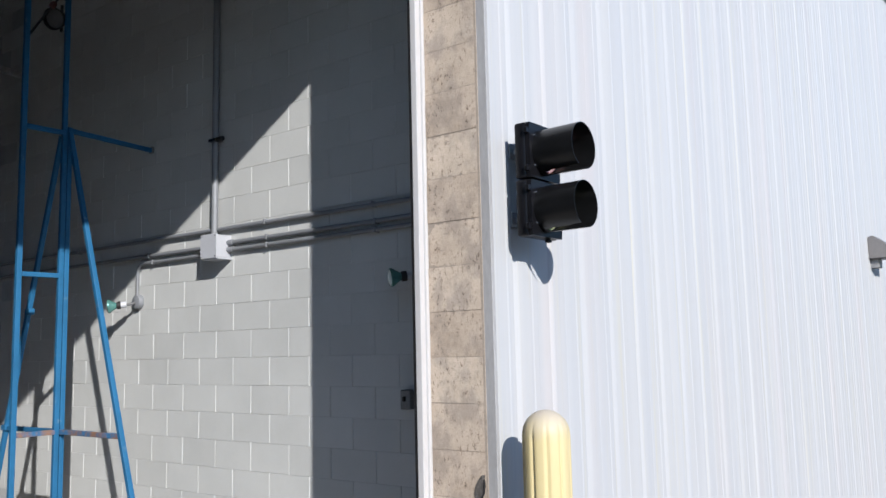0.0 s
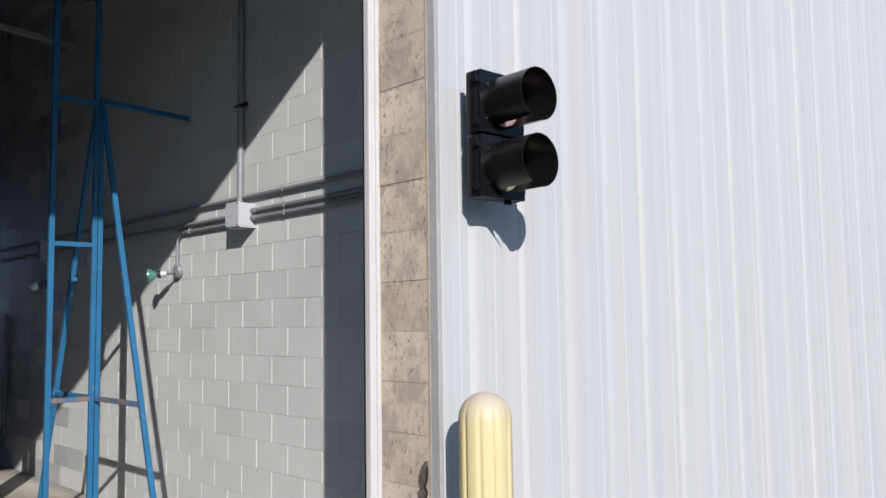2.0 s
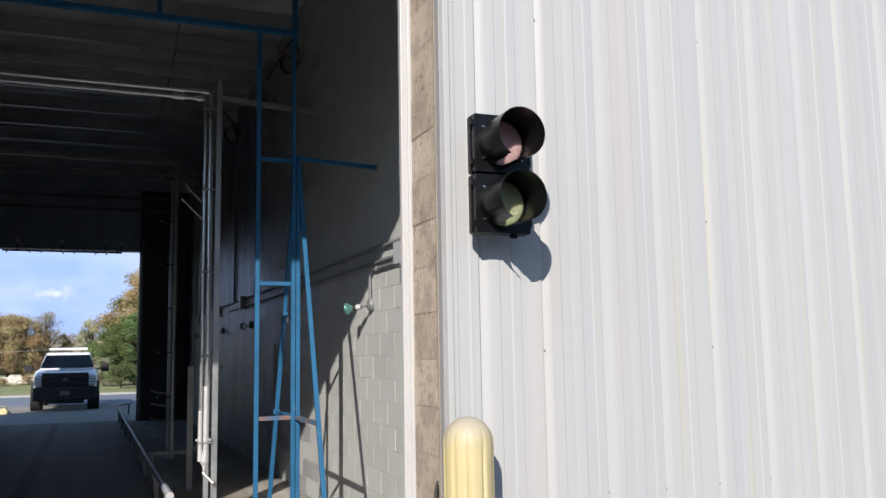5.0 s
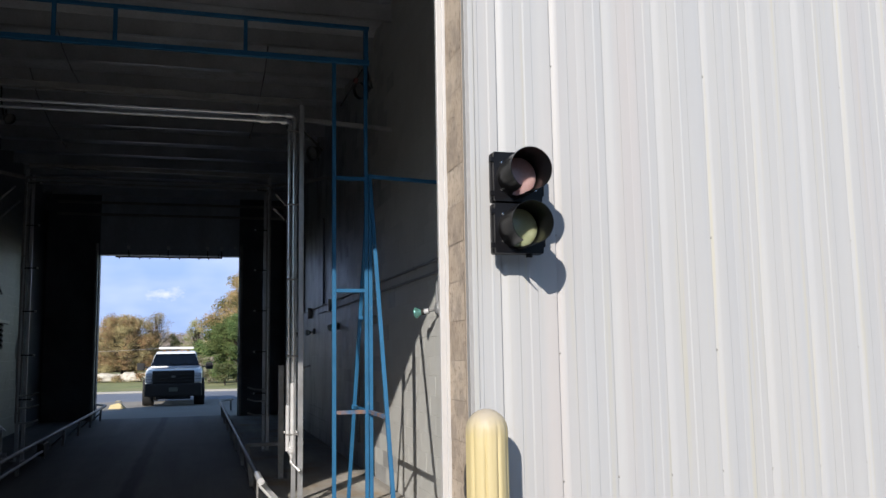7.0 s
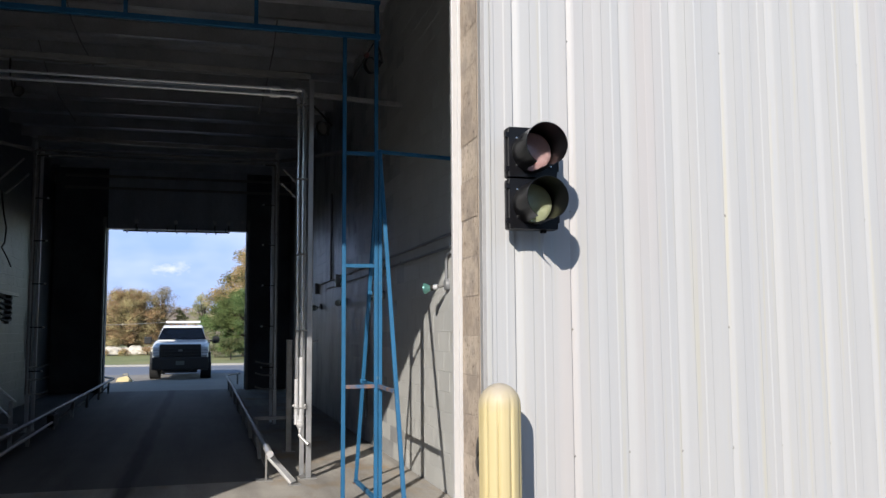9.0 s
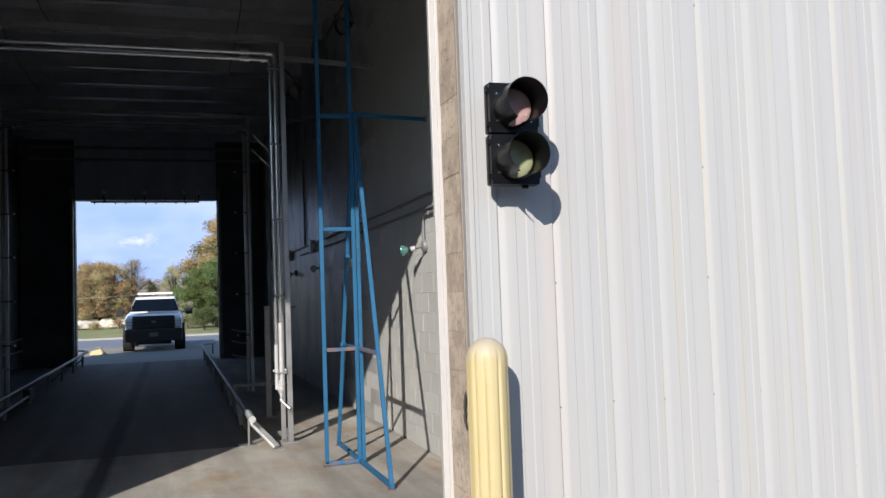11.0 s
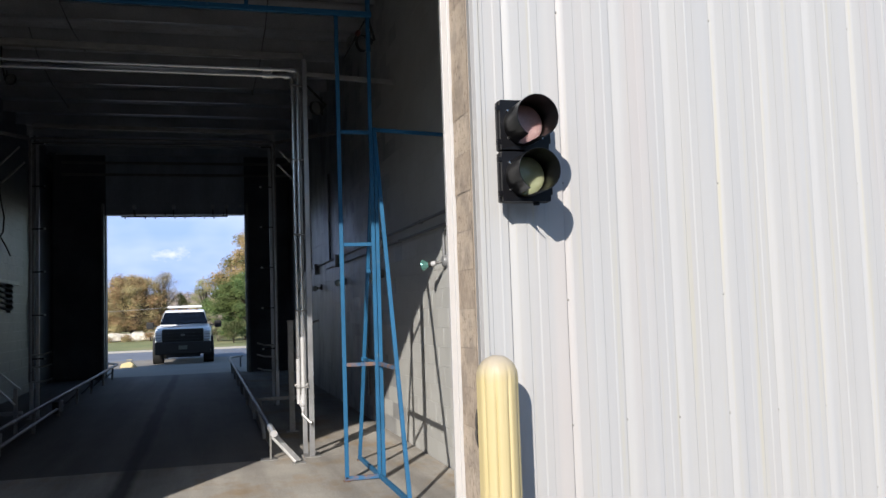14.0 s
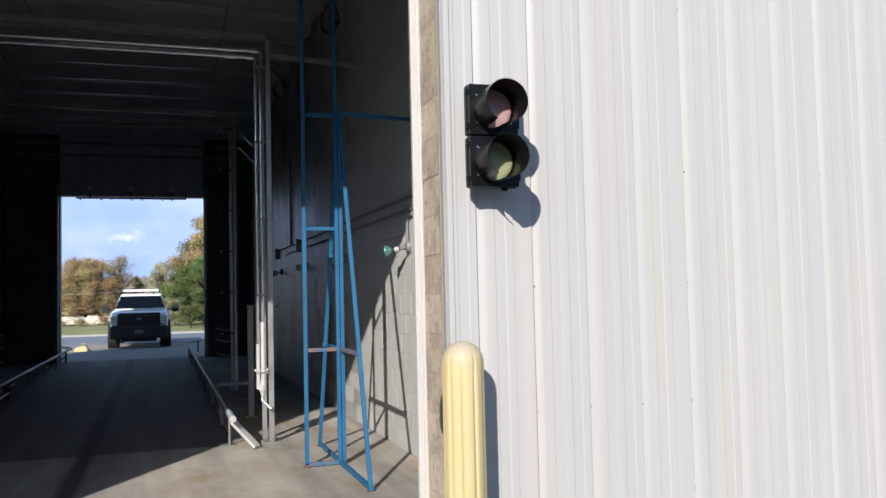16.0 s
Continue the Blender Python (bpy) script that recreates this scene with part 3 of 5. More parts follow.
structure("trim_door_stop_far", bx((DOOR_L - 0.05, 0.29, 0.0), (DOOR_L + 0.03, 0.36, DOOR_H), 0.004), M_WHITE_TRIM, "white door stop trim on the far jamb")

# ---------------------------------------------------------------- bay shell
turned(structure("wall_right", bx((WALL_R + 0.001, FRONT, -0.2), (WALL_R + 0.22, BACK, EAVE)), M_JOINT, "grey painted block side wall of the wash bay"))
turned(structure("wall_left", bx((WALL_L - 0.22, FRONT, -0.2), (WALL_L - 0.001, BACK, EAVE)), M_JOINT, "grey painted block side wall of the wash bay"))
bm = bx((END_L, BACK, -0.2), (FAR_L, BACK + 0.32, EAVE))
bx((FAR_R, BACK, -0.2), (14, BACK + 0.32, EAVE), 0, bm)
structure("wall_back", bm, M_BLACKWALL, "black-lined end wall round the far doorway")
structure("wall_back_header", bx((FAR_L, BACK, FAR_H), (FAR_R, BACK + 0.32, EAVE)), M_HEADER, "dull grey sheet header over the far doorway")
bm = bx((FAR_L - 0.10, BACK - 0.16, 0), (FAR_L - 0.03, BACK - 0.002, FAR_H + 0.3), 0.005)
bx((FAR_R + 0.03, BACK - 0.16, 0), (FAR_R + 0.10, BACK - 0.002, FAR_H + 0.3), 0.005, bm)
structure("door_track", bm, M_GALV, "dull steel door tracks of the far doorway")

bm = bmesh.new()
prev = None
for i in range(161):
    y = FRONT + (BACK - FRONT) * i / 160
    z = CEIL + (0.0, 0.0, 0.04, 0.04)[i % 4]
    row = [bm.verts.new((x, y, z)) for x in (WALL_L - 0.4, WALL_R + 0.2)]
    if prev:
        bm.faces.new((prev[0], row[0], row[1], prev[1]))
    prev = row
structure("ceiling", bm, M_DECK, "dim ribbed roof deck above steel purlins", 10)
structure("roof", bx((END_L - 0.1, -0.1, EAVE), (14.3, BACK + 0.33, EAVE + 0.05), 0.01), M_DECK, "low metal roof")
for y in [1.525 + 1.2192 * k for k in range(16)]:
    bm = bx((WALL_L - 0.2, y - 0.035, CEIL - 0.22), (WALL_R, y - 0.028, CEIL), 0)
    bx((WALL_L, y - 0.035, CEIL - 0.22), (WALL_R, y + 0.035, CEIL - 0.213), 0, bm)
    bx((WALL_L, y - 0.03, CEIL - 0.008), (WALL_R, y + 0.04, CEIL - 0.001), 0, bm)
    structure("ceiling_purlin", bm, M_PURLIN, "dark steel roof purlin")
for z in (5.60, 5.93):
    structure("wall_girt", bx((WALL_L, BACK - 0.10, z - 0.03), (WALL_R, BACK - 0.002, z + 0.03), 0.004), M_GALV, "grey steel girt over the far doorway")

# black lining that wraps on to the side walls, with an uneven front edge
for nm, x, y0 in (("lining_right", WALL_R - 0.008, 19.6), ("lining_left", WALL_L + 0.008, 17.6)):
    bm = bmesh.new()
    prev = None
    for i in range(60):
        z = 0.02 + 5.6 * i / 59
        e = y0 + 0.35 * noise.noise((x, z * 1.9, 3.0)) + 0.15 * noise.noise((x, z * 6.0, 8.0))
        row = [bm.verts.new((x + 0.001 * math.sin(i), e, z)), bm.verts.new((x, BACK - 0.004, z))]
        if prev:
            bm.faces.new((prev[0], row[0], row[1], prev[1]))
        prev = row
    bmesh.ops.solidify(bm, geom=bm.faces[:], thickness=0.004)
    turned(structure(nm, bm, M_BLACKWALL, "black plastic lining with an uneven edge"))

# floor: slabs with sawn joints and a damp channel along the middle
floor = thing("floor", (0, 0, 0), "stained bare concrete bay floor with sawn joints", "floor", kind="structure")
part("floor_bed", bx((WALL_L - 0.4, -0.1, -0.3), (WALL_R + 0.2, BACK + 0.34, -0.016)), M_DRAIN, floor, "dark damp joint bed")
ys = [-0.06, 5.70, 13.4, BACK + 0.335]
for ya, yb in zip(ys, ys[1:]):
    lanes = ((WALL_L, WALL_R - 0.018),) if ya < 1 else ((WALL_L, -0.62), (-0.618, WALL_R - 0.018))
    for xa, xb in lanes:
        # Slabs clear of the sun patch get the colour with painted shade.
        wet_and_shade = ya > 1 and xb < 0
        part("slab", bx((xa + 0.001, ya + 0.002, -0.1), (xb - 0.001, yb - 0.004, 0.0), 0.003), M_FLOOR_SHADE if wet_and_shade else M_FLOOR, floor)

turned(floor)

# ---------------------------------------------------------------- traffic signal
sig = thing("traffic_signal", (0.226, -0.05, 2.12), "black two-lamp traffic signal on the white metal wall", "traffic signal")
SX, SW, SH, SF = 0.226, 0.130, 0.258, -0.195
for zc, lens_mat, word in ((2.511, M_LENS_RED, "faded pinkish red lens"), (2.253, M_LENS_GREEN, "faded pale green lens")):
    h = SH / 2 - 0.002
    bm = bx((SX - SW, SF + 0.02, zc - h), (SX + SW, -0.115, zc + h), 0.012)
    body = part("housing", bm, M_SIGNAL, sig)
    # door plate with a round opening
    bm = bmesh.new()
    seg = 48
    inner, outer, mid = [], [], []
    for k in range(seg):
        a = k * math.tau / seg
        c, s = math.cos(a), math.sin(a)
        q = min((SW - 0.003) / max(abs(c), 1e-6), (h - 0.003) / max(abs(s), 1e-6))
        inner.append(bm.verts.new((SX + 0.099 * c, SF, zc + 0.099 * s)))
        mid.append(bm.verts.new((SX + 0.099 * c, SF + 0.018, zc + 0.099 * s)))
        outer.append(bm.verts.new((SX + q * c, SF, zc + q * s)))
    back = [bm.verts.new((v.co.x, SF + 0.019, v.co.z)) for v in outer]
    for k in range(seg):
        n = (k + 1) % seg
        bm.faces.new((inner[k], inner[n], outer[n], outer[k]))
        bm.faces.new((mid[k], mid[n], inner[n], inner[k]))
        bm.faces.new((outer[k], outer[n], back[n], back[k]))
    door = part("door", bm, M_SIGNAL, sig, sharp=30)
    # domed lens
    prof = [(0.100, 0.0)] + [(0.098 * math.cos(a), 0.012 + 0.020 * math.sin(a)) for a in [i * math.pi / 2 / 8 for i in range(9)]]
    part("lens", lathe(prof, 40, pose(SX - 0.007, SF + 0.004, zc, 90)), lens_mat, sig, word)
    # tunnel visor with a long drain slot along its underside
    bm = bmesh.new()
    rings = []
    L, R0, R1 = 0.202, 0.104, 0.1045
    tilt = pose(SX - 0.006, SF, zc) @ pose(0, 0, 0, 90 - 0.9)
    ns, nl = 120, 34
    for layer in (0.0, -0.0022):
        ring = []
        for j in range(nl + 1):
            z = L * j / nl
            ring.append([bm.verts.new(tilt @ Vector(((R0 + (R1 - R0) * j / nl + layer) * math.cos(k * math.tau / ns),
                                                     (R0 + (R1 - R0) * j / nl + layer) * math.sin(k * math.tau / ns), z))) for k in range(ns)])
        rings.append(ring)
    for j in range(nl):
        for k in range(ns):
            n = (k + 1) % ns
            ang = (k + 0.5) * 360 / ns
            f = (j + 0.5) / nl
            if 0.12 < f and 246 - 6 * f < ang < 262 + 9 * f:
                continue
            o, i2 = rings
            bm.faces.new((o[j][k], o[j][n], o[j + 1][n], o[j + 1][k]))
            bm.faces.new((i2[j][k], i2[j + 1][k], i2[j + 1][n], i2[j][n]))
            if j == nl - 1:
                bm.faces.new((o[nl][k], o[nl][n], i2[nl][n], i2[nl][k]))
    visor = part("visor", bm, M_VISOR, sig, "black tunnel visor", 50)
    for a in (38, 142, 218, 322):
        c, s = math.cos(radians(a)), math.sin(radians(a))
        p0 = Vector((SX + 0.112 * c, SF - 0.001, zc + 0.112 * s))
        part("screw", lathe([(0.0, 0.008), (0.005, 0.007), (0.0065, 0.0)], 10, pose(*p0, 90)), M_CHROME, door, "bright screw")
    for dz in (-0.085, 0.085):
        part("latch", bx((SX - SW - 0.017, SF + 0.001, zc + dz - 0.013), (SX - SW + 0.004, SF + 0.019, zc + dz + 0.013), 0.002), M_SIGNAL, body)
    part("hinge", rod((SX + SW + 0.004, SF + 0.012, zc - 0.09), (SX + SW + 0.004, SF + 0.012, zc + 0.09), 0.006, seg=10), M_SIGNAL, body)
for z in (2.54, 2.22):
    bm = bx((SX - 0.022, -0.12, z - 0.014), (SX + 0.022, -0.036, z + 0.014), 0.003)
    bx((SX - 0.05, -0.040, z - 0.035), (SX + 0.05, -0.0315, z + 0.035), 0.002, bm)
    part("bracket", bm, M_GALV, sig, "dull grey wall bracket")
part("drain_tab", bx((SX + 0.045, -0.17, 2.112), (SX + 0.075, -0.15, 2.126), 0.003), M_SIGNAL, sig)
# ---------------------------------------------------------------- bollard
BX = 0.004
bol = thing("bollard", (BX, -0.285, 0), "sun-faded yellow fluted plastic bollard cover with domed top", "bollard")
prof = [(0.105, 0.0), (0.105, 0.02), (0.0985, 0.03)] + [(0.0985, 0.03 + 1.25 * i / 12) for i in range(1, 13)]
dome = [(0.0985 * math.cos(a), 1.285 + 0.102 * math.sin(a)) for a in [i * math.pi / 2 / 9 for i in range(1, 10)]]
own = bmesh.new()
rings, seg = [], 96
for r, z in prof + dome:
    fl = 1.0 if z < 1.25 else max(0.0, 1 - (z - 1.25) / 0.10)
    if r < 1e-4:
        rings.append([own.verts.new((BX, -0.285, z))])
        continue
    ring = []
    for k in range(seg):
        a = k * math.tau / seg
        f = abs(math.sin(a * 5 + 0.35))
        rr = r - 0.0105 * fl * max(0.0, 1 - f / 0.55) ** 1.4
        ring.append(own.verts.new((BX + rr * math.cos(a), -0.285 + rr * math.sin(a), z)))
    rings.append(ring)
for ra, rb in zip(rings, rings[1:]):
    for k in range(seg):
        q = list(dict.fromkeys([ra[k % len(ra)], ra[(k + 1) % len(ra)], rb[(k + 1) % len(rb)], rb[k % len(rb)]]))
        if len(q) > 2:
            own.faces.new(q)
part("sleeve", own, M_YELLOW, bol, sharp=60)
part("screw", lathe([(0, 0.006), (0.006, 0.005), (0.008, 0)], 10, pose(BX + 0.0965, -0.305, 0.95, 0, 80)), M_SCREW, bol, "small dark fixing screw")

# ---------------------------------------------------------------- blue steel gantry
gan = thing("gantry_frame", (0.25, 4.1, 0), "chipped blue square-tube steel gantry frame standing on the bay floor", "steel frame")
GX0, GX1, GY, GT = -0.090, 0.246, 4.10, 0.036
part("post", beam((GX0, GY, 0.02), (GX0, GY, 4.56), 0.038), M_BLUE, gan)
bm = beam((GX1 - 0.021, GY, 0.02), (GX1 - 0.021, GY, 4.92), 0.036)
beam((GX1 + 0.021, GY, 0.02), (GX1 + 0.021, GY, 3.42), 0.036, bm=bm)
part("post", bm, M_BLUE, gan, "doubled blue post")
part("leg", beam((0.254, 2.89, 0.03), (0.260, 4.08, 3.38), GT), M_BLUE, gan)
part("leg", beam((0.212, 5.20, 0.03), (0.280, 4.24, 3.38), GT), M_BLUE, gan)
part("base_rail", beam((0.254, 2.86, 0.026), (0.212, 5.23, 0.026), 0.038), M_BLUE, gan)
part("base_rail", beam((GX0 - 0.023, GY, 0.026), (GX1 - 0.03, GY, 0.026), 0.038), M_BLUE_RUST, gan, "rust-streaked base rail")
for x, y in ((GX0, GY), (0.254, 2.89), (0.212, 5.20)):
    part("base_plate", bx((x - 0.032, y - 0.032, 0.0), (x + 0.032, y + 0.032, 0.006), 0.002), M_RUST, gan, "rusty base plate")
part("rung", beam((GX0 + 0.02, GY, 2.262), (GX1 - 0.03, GY, 2.262), 0.036), M_BLUE, gan)
part("rung", beam((GX0 + 0.02, GY, 1.10), (GX1 - 0.03, GY, 1.10), 0.036), M_BLUE_RUST, gan, "rusty blue rung")
part("rung", beam((GX0 + 0.02, GY, 3.37), (GX1 - 0.03, GY, 3.37), 0.036), M_BLUE, gan)
part("cross_tie", beam((0.258, 3.28, 1.10), (0.250, 4.07, 1.10), 0.036), M_BLUE_RUST, gan, "rusty blue tie")
part("cross_tie", beam((0.250, 4.13, 1.10), (0.236, 4.90, 1.10), 0.036), M_BLUE, gan)
part("bracket", bx((0.205, 4.86, 1.082), (0.262, 4.93, 1.125), 0.004), M_BLUE, gan)
part("bracket", bx((0.232, 4.58, 1.99), (0.278, 4.66, 2.04), 0.004), M_BLUE, gan)
part("wall_brace", beam((GX1, GY + 0.01, 3.40), (WALL_R - 0.03, 4.13, 3.37), 0.036), M_BLUE, gan)
part("wall_plate", bx((WALL_R - 0.034, 4.10, 3.345), (WALL_R - 0.016, 4.16, 3.40), 0.002), M_GALV, gan)
part("chord", beam((GX1 + 0.01, GY - 0.05, 4.90), (WALL_L + 0.6, GY - 0.05, 4.93), 0.038), M_BLUE, gan)
part("chord", beam((GX1 + 0.01, GY - 0.05, 4.545), (WALL_L + 0.6, GY - 0.05, 4.56), 0.050), M_BLUE, gan)
for x in (GX1 - 0.021, -0.955, -2.14, -2.67, -3.4):
    part("web_post", beam((x, GY - 0.05, 4.56), (x, GY - 0.05, 4.90), 0.038), M_BLUE, gan)
part("post", beam((-4.55, GY, 0.02), (-4.55, GY, 4.90), 0.038), M_BLUE, gan)

# flood lamps hung on the steelwork and the roof


def flood_lamp(at, aim, hang, label):
    at, aim = Vector(at), Vector(aim).normalized()
    w = thing("flood_lamp", hang, label, "flood lamp", "bay flood lamps")
    m = along(at, at + aim) @ Matrix.Scale(0.85, 4)
    part("hood", lathe([(0.0, -0.09), (0.045, -0.085), (0.055, -0.05), (0.085, -0.01), (0.100, 0.05), (0.104, 0.075), (0.097, 0.075), (0.090, 0.045), (0.0, 0.03)], 28, m), M_BLACKPLASTIC, w, "dark bell-shaped hood")
    part("face", lathe([(0.086, 0.046), (0.05, 0.056), (0.0, 0.060)], 24, m), M_SOCKET, w, "dull grey lamp face")
    back = at - aim * 0.08
    bow = Vector((hang[0], hang[1], (hang[2] + back.z) / 2))
    part("arm", pipe([back, back - aim * 0.05, (back + bow) / 2 - aim * 0.03, bow, hang], 0.014, 10), M_BLACKPLASTIC, w)
    part("yoke", rod(back + aim * 0.02 + Vector((0, 0, 0.11)), back + aim * 0.02 - Vector((0, 0, 0.11)), 0.012, seg=8), M_BLACKPLASTIC, w)
    return w


flood_lamp((0.235, 4.28, 4.34), (-0.75, -0.45, -0.35), (GX1, 4.12, 4.60), "dark bell-shaped flood lamp hung from the blue gantry")
flood_lamp((-0.05, 6.00, 4.07), (-0.70, -0.55, -0.35), (-0.25, 5.68, 4.45), "dark flood lamp hung from the steel wash arch")
flood_lamp((-4.32, 10.1, 5.38), (0.6, -0.6, -0.45), (-4.42, 10.06, CEIL - 0.215), "dark flood lamp hung from a roof purlin")

lance = thing("spray_lance", (0.14, 4.24, 4.41), "thin dark spray lance with a red swivel hung on the gantry", "spray lance")
part("tube", rod((0.0, 4.24, 4.14), (0.21, 4.14, 4.52), 0.010, seg=10), M_BLACKPLASTIC, lance)
part("swivel", lathe([(0, -0.03), (0.022, -0.025), (0.026, 0.0), (0.022, 0.025), (0, 0.03)], 14, along((0.14, 4.175, 4.395), (0.21, 4.14, 4.52))), M_RED, lance, "dull red swivel")
part("hook", beam((0.205, 4.14, 4.51), (0.225, 4.115, 4.535), 0.02), M_GALV, lance)

for hx, hy, z0, z1, dx in ((-0.62, 8.0, 4.72, CEIL - 0.01, 0.13), (-3.12, 8.0, 5.25, CEIL - 0.01, -0.20), (-3.72, 10.0, 4.92, CEIL - 0.01, -0.30)):
    hc = thing("hanging_hose", (hx + dx, hy, z1), "thin dark hose hanging from the roof deck", "hose", "hanging hoses")
    part("tube", pipe([(hx + dx, hy, z1), (hx + dx * 0.6, hy, z0 + 0.66 * (z1 - z0)), (hx - dx * 0.1, hy, z0 + 0.3 * (z1 - z0)), (hx - dx * 0.9, hy, z0)], 0.010, 8), M_PIPE_GREY, hc)
    part("ferrule", rod((hx - dx * 0.9, hy, z0 - 0.02), (hx - dx * 0.9, hy, z0 + 0.05), 0.014, seg=10), M_GALV, hc)

# ---------------------------------------------------------------- wash arches


def arch(y, xr, xl, zt, label, rise, steel, r, pipes=((-0.090, 0.0), (-0.145, -0.075))):
    a = thing("wash_arch", (xr, y, 0), label, "wash arch", "wash arches")
    for x, s in ((xr, 1), (xl, -1)):
        part("post", beam((x, y, 0.01), (x, y, zt + 0.14), 0.056), M_POST, a)
        part("post", beam((x - 0.055 * s, y + 0.22, 0.01), (x - 0.055 * s, y + 0.22, zt + 0.10), 0.05), M_POST, a)
        part("foot", bx((x - 0.09, y - 0.07, 0.0), (x + 0.09, y + 0.29, 0.012), 0.003), M_GALV, a)
        wall = WALL_R if s > 0 else WALL_L
        part("wall_tie", beam((x, y + 0.22, zt + 0.03), (wall - 0.012 * s - (0.05 if s > 0 else 0.0), y + 0.66 * rise, zt + 0.11), 0.055), M_GALV_PALE if zt < 4.5 else M_GALV, a)
    part("crossbeam", beam((xl, y + 0.1, zt + 0.24), (xr, y + 0.1, zt + 0.20), 0.09, 0.07), M_GALV, a)
    for dx, dz in pipes:
        zz = zt + dz
        p0, p1 = (xl - dx, y - 0.04, zz), (xr + dx, y - 0.04, zz)
        q0, q1 = (xl - dx, y - 0.04, 0.62), (xr + dx, y - 0.04, 0.60)
        pts = [q0] + bend(q0, p0, p1, 0.06) + bend(p0, p1, q1, 0.06) + [q1]
        part("spray_pipe", pipe(pts, r, 12), steel, a, "stainless spray pipe" if r > 0.018 else "")
        for sx, px, q in ((-1, xr + dx, 1), (1, xl - dx, 1)):
            # screwed elbow with a collar on either leg
            bm = rod((px + sx * 0.05, y - 0.04, zz), (px + sx * 0.095, y - 0.04, zz), r * 1.75, seg=12)
            rod((px, y - 0.04, zz - 0.05), (px, y - 0.04, zz - 0.095), r * 1.75, seg=12, bm=bm)
            pipe([(px + sx * 0.07, y - 0.04, zz)] + bend((px + sx * 0.07, y - 0.04, zz), (px, y - 0.04, zz), (px, y - 0.04, zz - 0.07), 0.055) + [(px, y - 0.04, zz - 0.07)], r * 1.4, 12, bm)
            part("elbow", bm, steel, a)
            part("collar", rod((px, y - 0.04, zz - 0.235), (px, y - 0.04, zz - 0.30), r * 1.6, seg=12), steel, a)
    for k in range(5):
        z = 0.78 + 0.86 * k
        for x, s in ((xr, 1), (xl, -1)):
            bm = bx((x + pipes[1][0] * s - 0.024 * s, y - 0.066, z - 0.009), (x - 0.03 * s, y - 0.036, z + 0.009), 0.003)
            rod((x + (pipes[0][0] + pipes[1][0]) / 2 * s, y - 0.078, z), (x + (pipes[0][0] + pipes[1][0]) / 2 * s, y - 0.03, z), 0.010, seg=10, bm=bm)
            part("clamp", bm, M_GALV, a)
    for x in (xr - 0.42, xl + 0.42):
        for zz in (zt, zt - 0.075):
            bm = rod((x - 0.045, y - 0.04, zz), (x + 0.045, y - 0.04, zz), r * 1.5, seg=12)
            for e in (-0.045, 0.0, 0.045):
                rod((x + e - 0.009, y - 0.04, zz), (x + e + 0.009, y - 0.04, zz), r * 2.0, seg=12, bm=bm)
            part("coupling", bm, steel, a)
    return a


a1 = arch(5.66, -0.250, -4.15, 4.40, "stainless steel wash arch with twin spray pipes", 1.1, M_STAIN, 0.020)
for x, s in ((-0.250, 1), (-4.15, -1)):
    # lower sleeves and the drain valve
    part("sleeve", rod((x - 0.090 * s, 5.62, 0.60), (x - 0.090 * s, 5.62, 0.70), 0.034, seg=14), M_SLEEVE, a1)
    part("sleeve", rod((x - 0.145 * s, 5.62, 0.60), (x - 0.145 * s, 5.62, 1.10), 0.0215, seg=14), M_SLEEVE, a1)
    part("sleeve", rod((x - 0.090 * s, 5.62, 0.70), (x - 0.090 * s, 5.62, 1.34), 0.0255, seg=14), M_SLEEVE, a1)
    # ringed collars, a reducer and a slanting drain elbow with a cap
    xm, ym = x - 0.100 * s, 5.62
    bm = lathe([(0.0, 0.52), (0.017, 0.52), (0.017, 0.545), (0.026, 0.55), (0.026, 0.565), (0.034, 0.572), (0.040, 0.580), (0.040, 0.602), (0.035, 0.606),
                (0.035, 0.618), (0.041, 0.622), (0.041, 0.640), (0.030, 0.648), (0.0, 0.648)], 20, Matrix.Translation((xm, ym, 0)))
    part("reducer", bm, M_SLEEVE, a1, "ringed bright reducer")
    bm = pipe([(xm, ym, 0.53), (xm, ym, 0.49), (xm + 0.01 * s, ym - 0.01, 0.465), (xm + 0.03 * s, ym - 0.02, 0.44), (xm + 0.072 * s, ym - 0.045, 0.40)], 0.016, 12)
    rod((xm - 0.006 * s, ym, 0.492), (xm + 0.008 * s, ym - 0.010, 0.466), 0.022, seg=12, bm=bm)
    rod((xm + 0.068 * s, ym - 0.042, 0.404), (xm + 0.090 * s, ym - 0.056, 0.383), 0.023, seg=12, bm=bm)
    part("drain_elbow", bm, M_GALV_PALE, a1, "slanting bright drain elbow with a cap")
    bm = rod((xm - 0.075 * s, ym - 0.01, 0.815), (xm + 0.055 * s, ym - 0.01, 0.80), 0.007, seg=8)
    for dx in (-0.075, 0.055):
        lathe([(0.0, -0.016), (0.012, -0.012), (0.016, 0.0), (0.012, 0.012), (0.0, 0.016)], 12, Matrix.Translation((xm + dx * s, ym - 0.01, 0.808)), bm)
    part("lug", bm, M_GALV_PALE, a1)
    part("bracing", beam((x, 5.9, 3.6), (x + 0.02 * s, 6.2, 4.3), 0.03), M_GALV, a1)

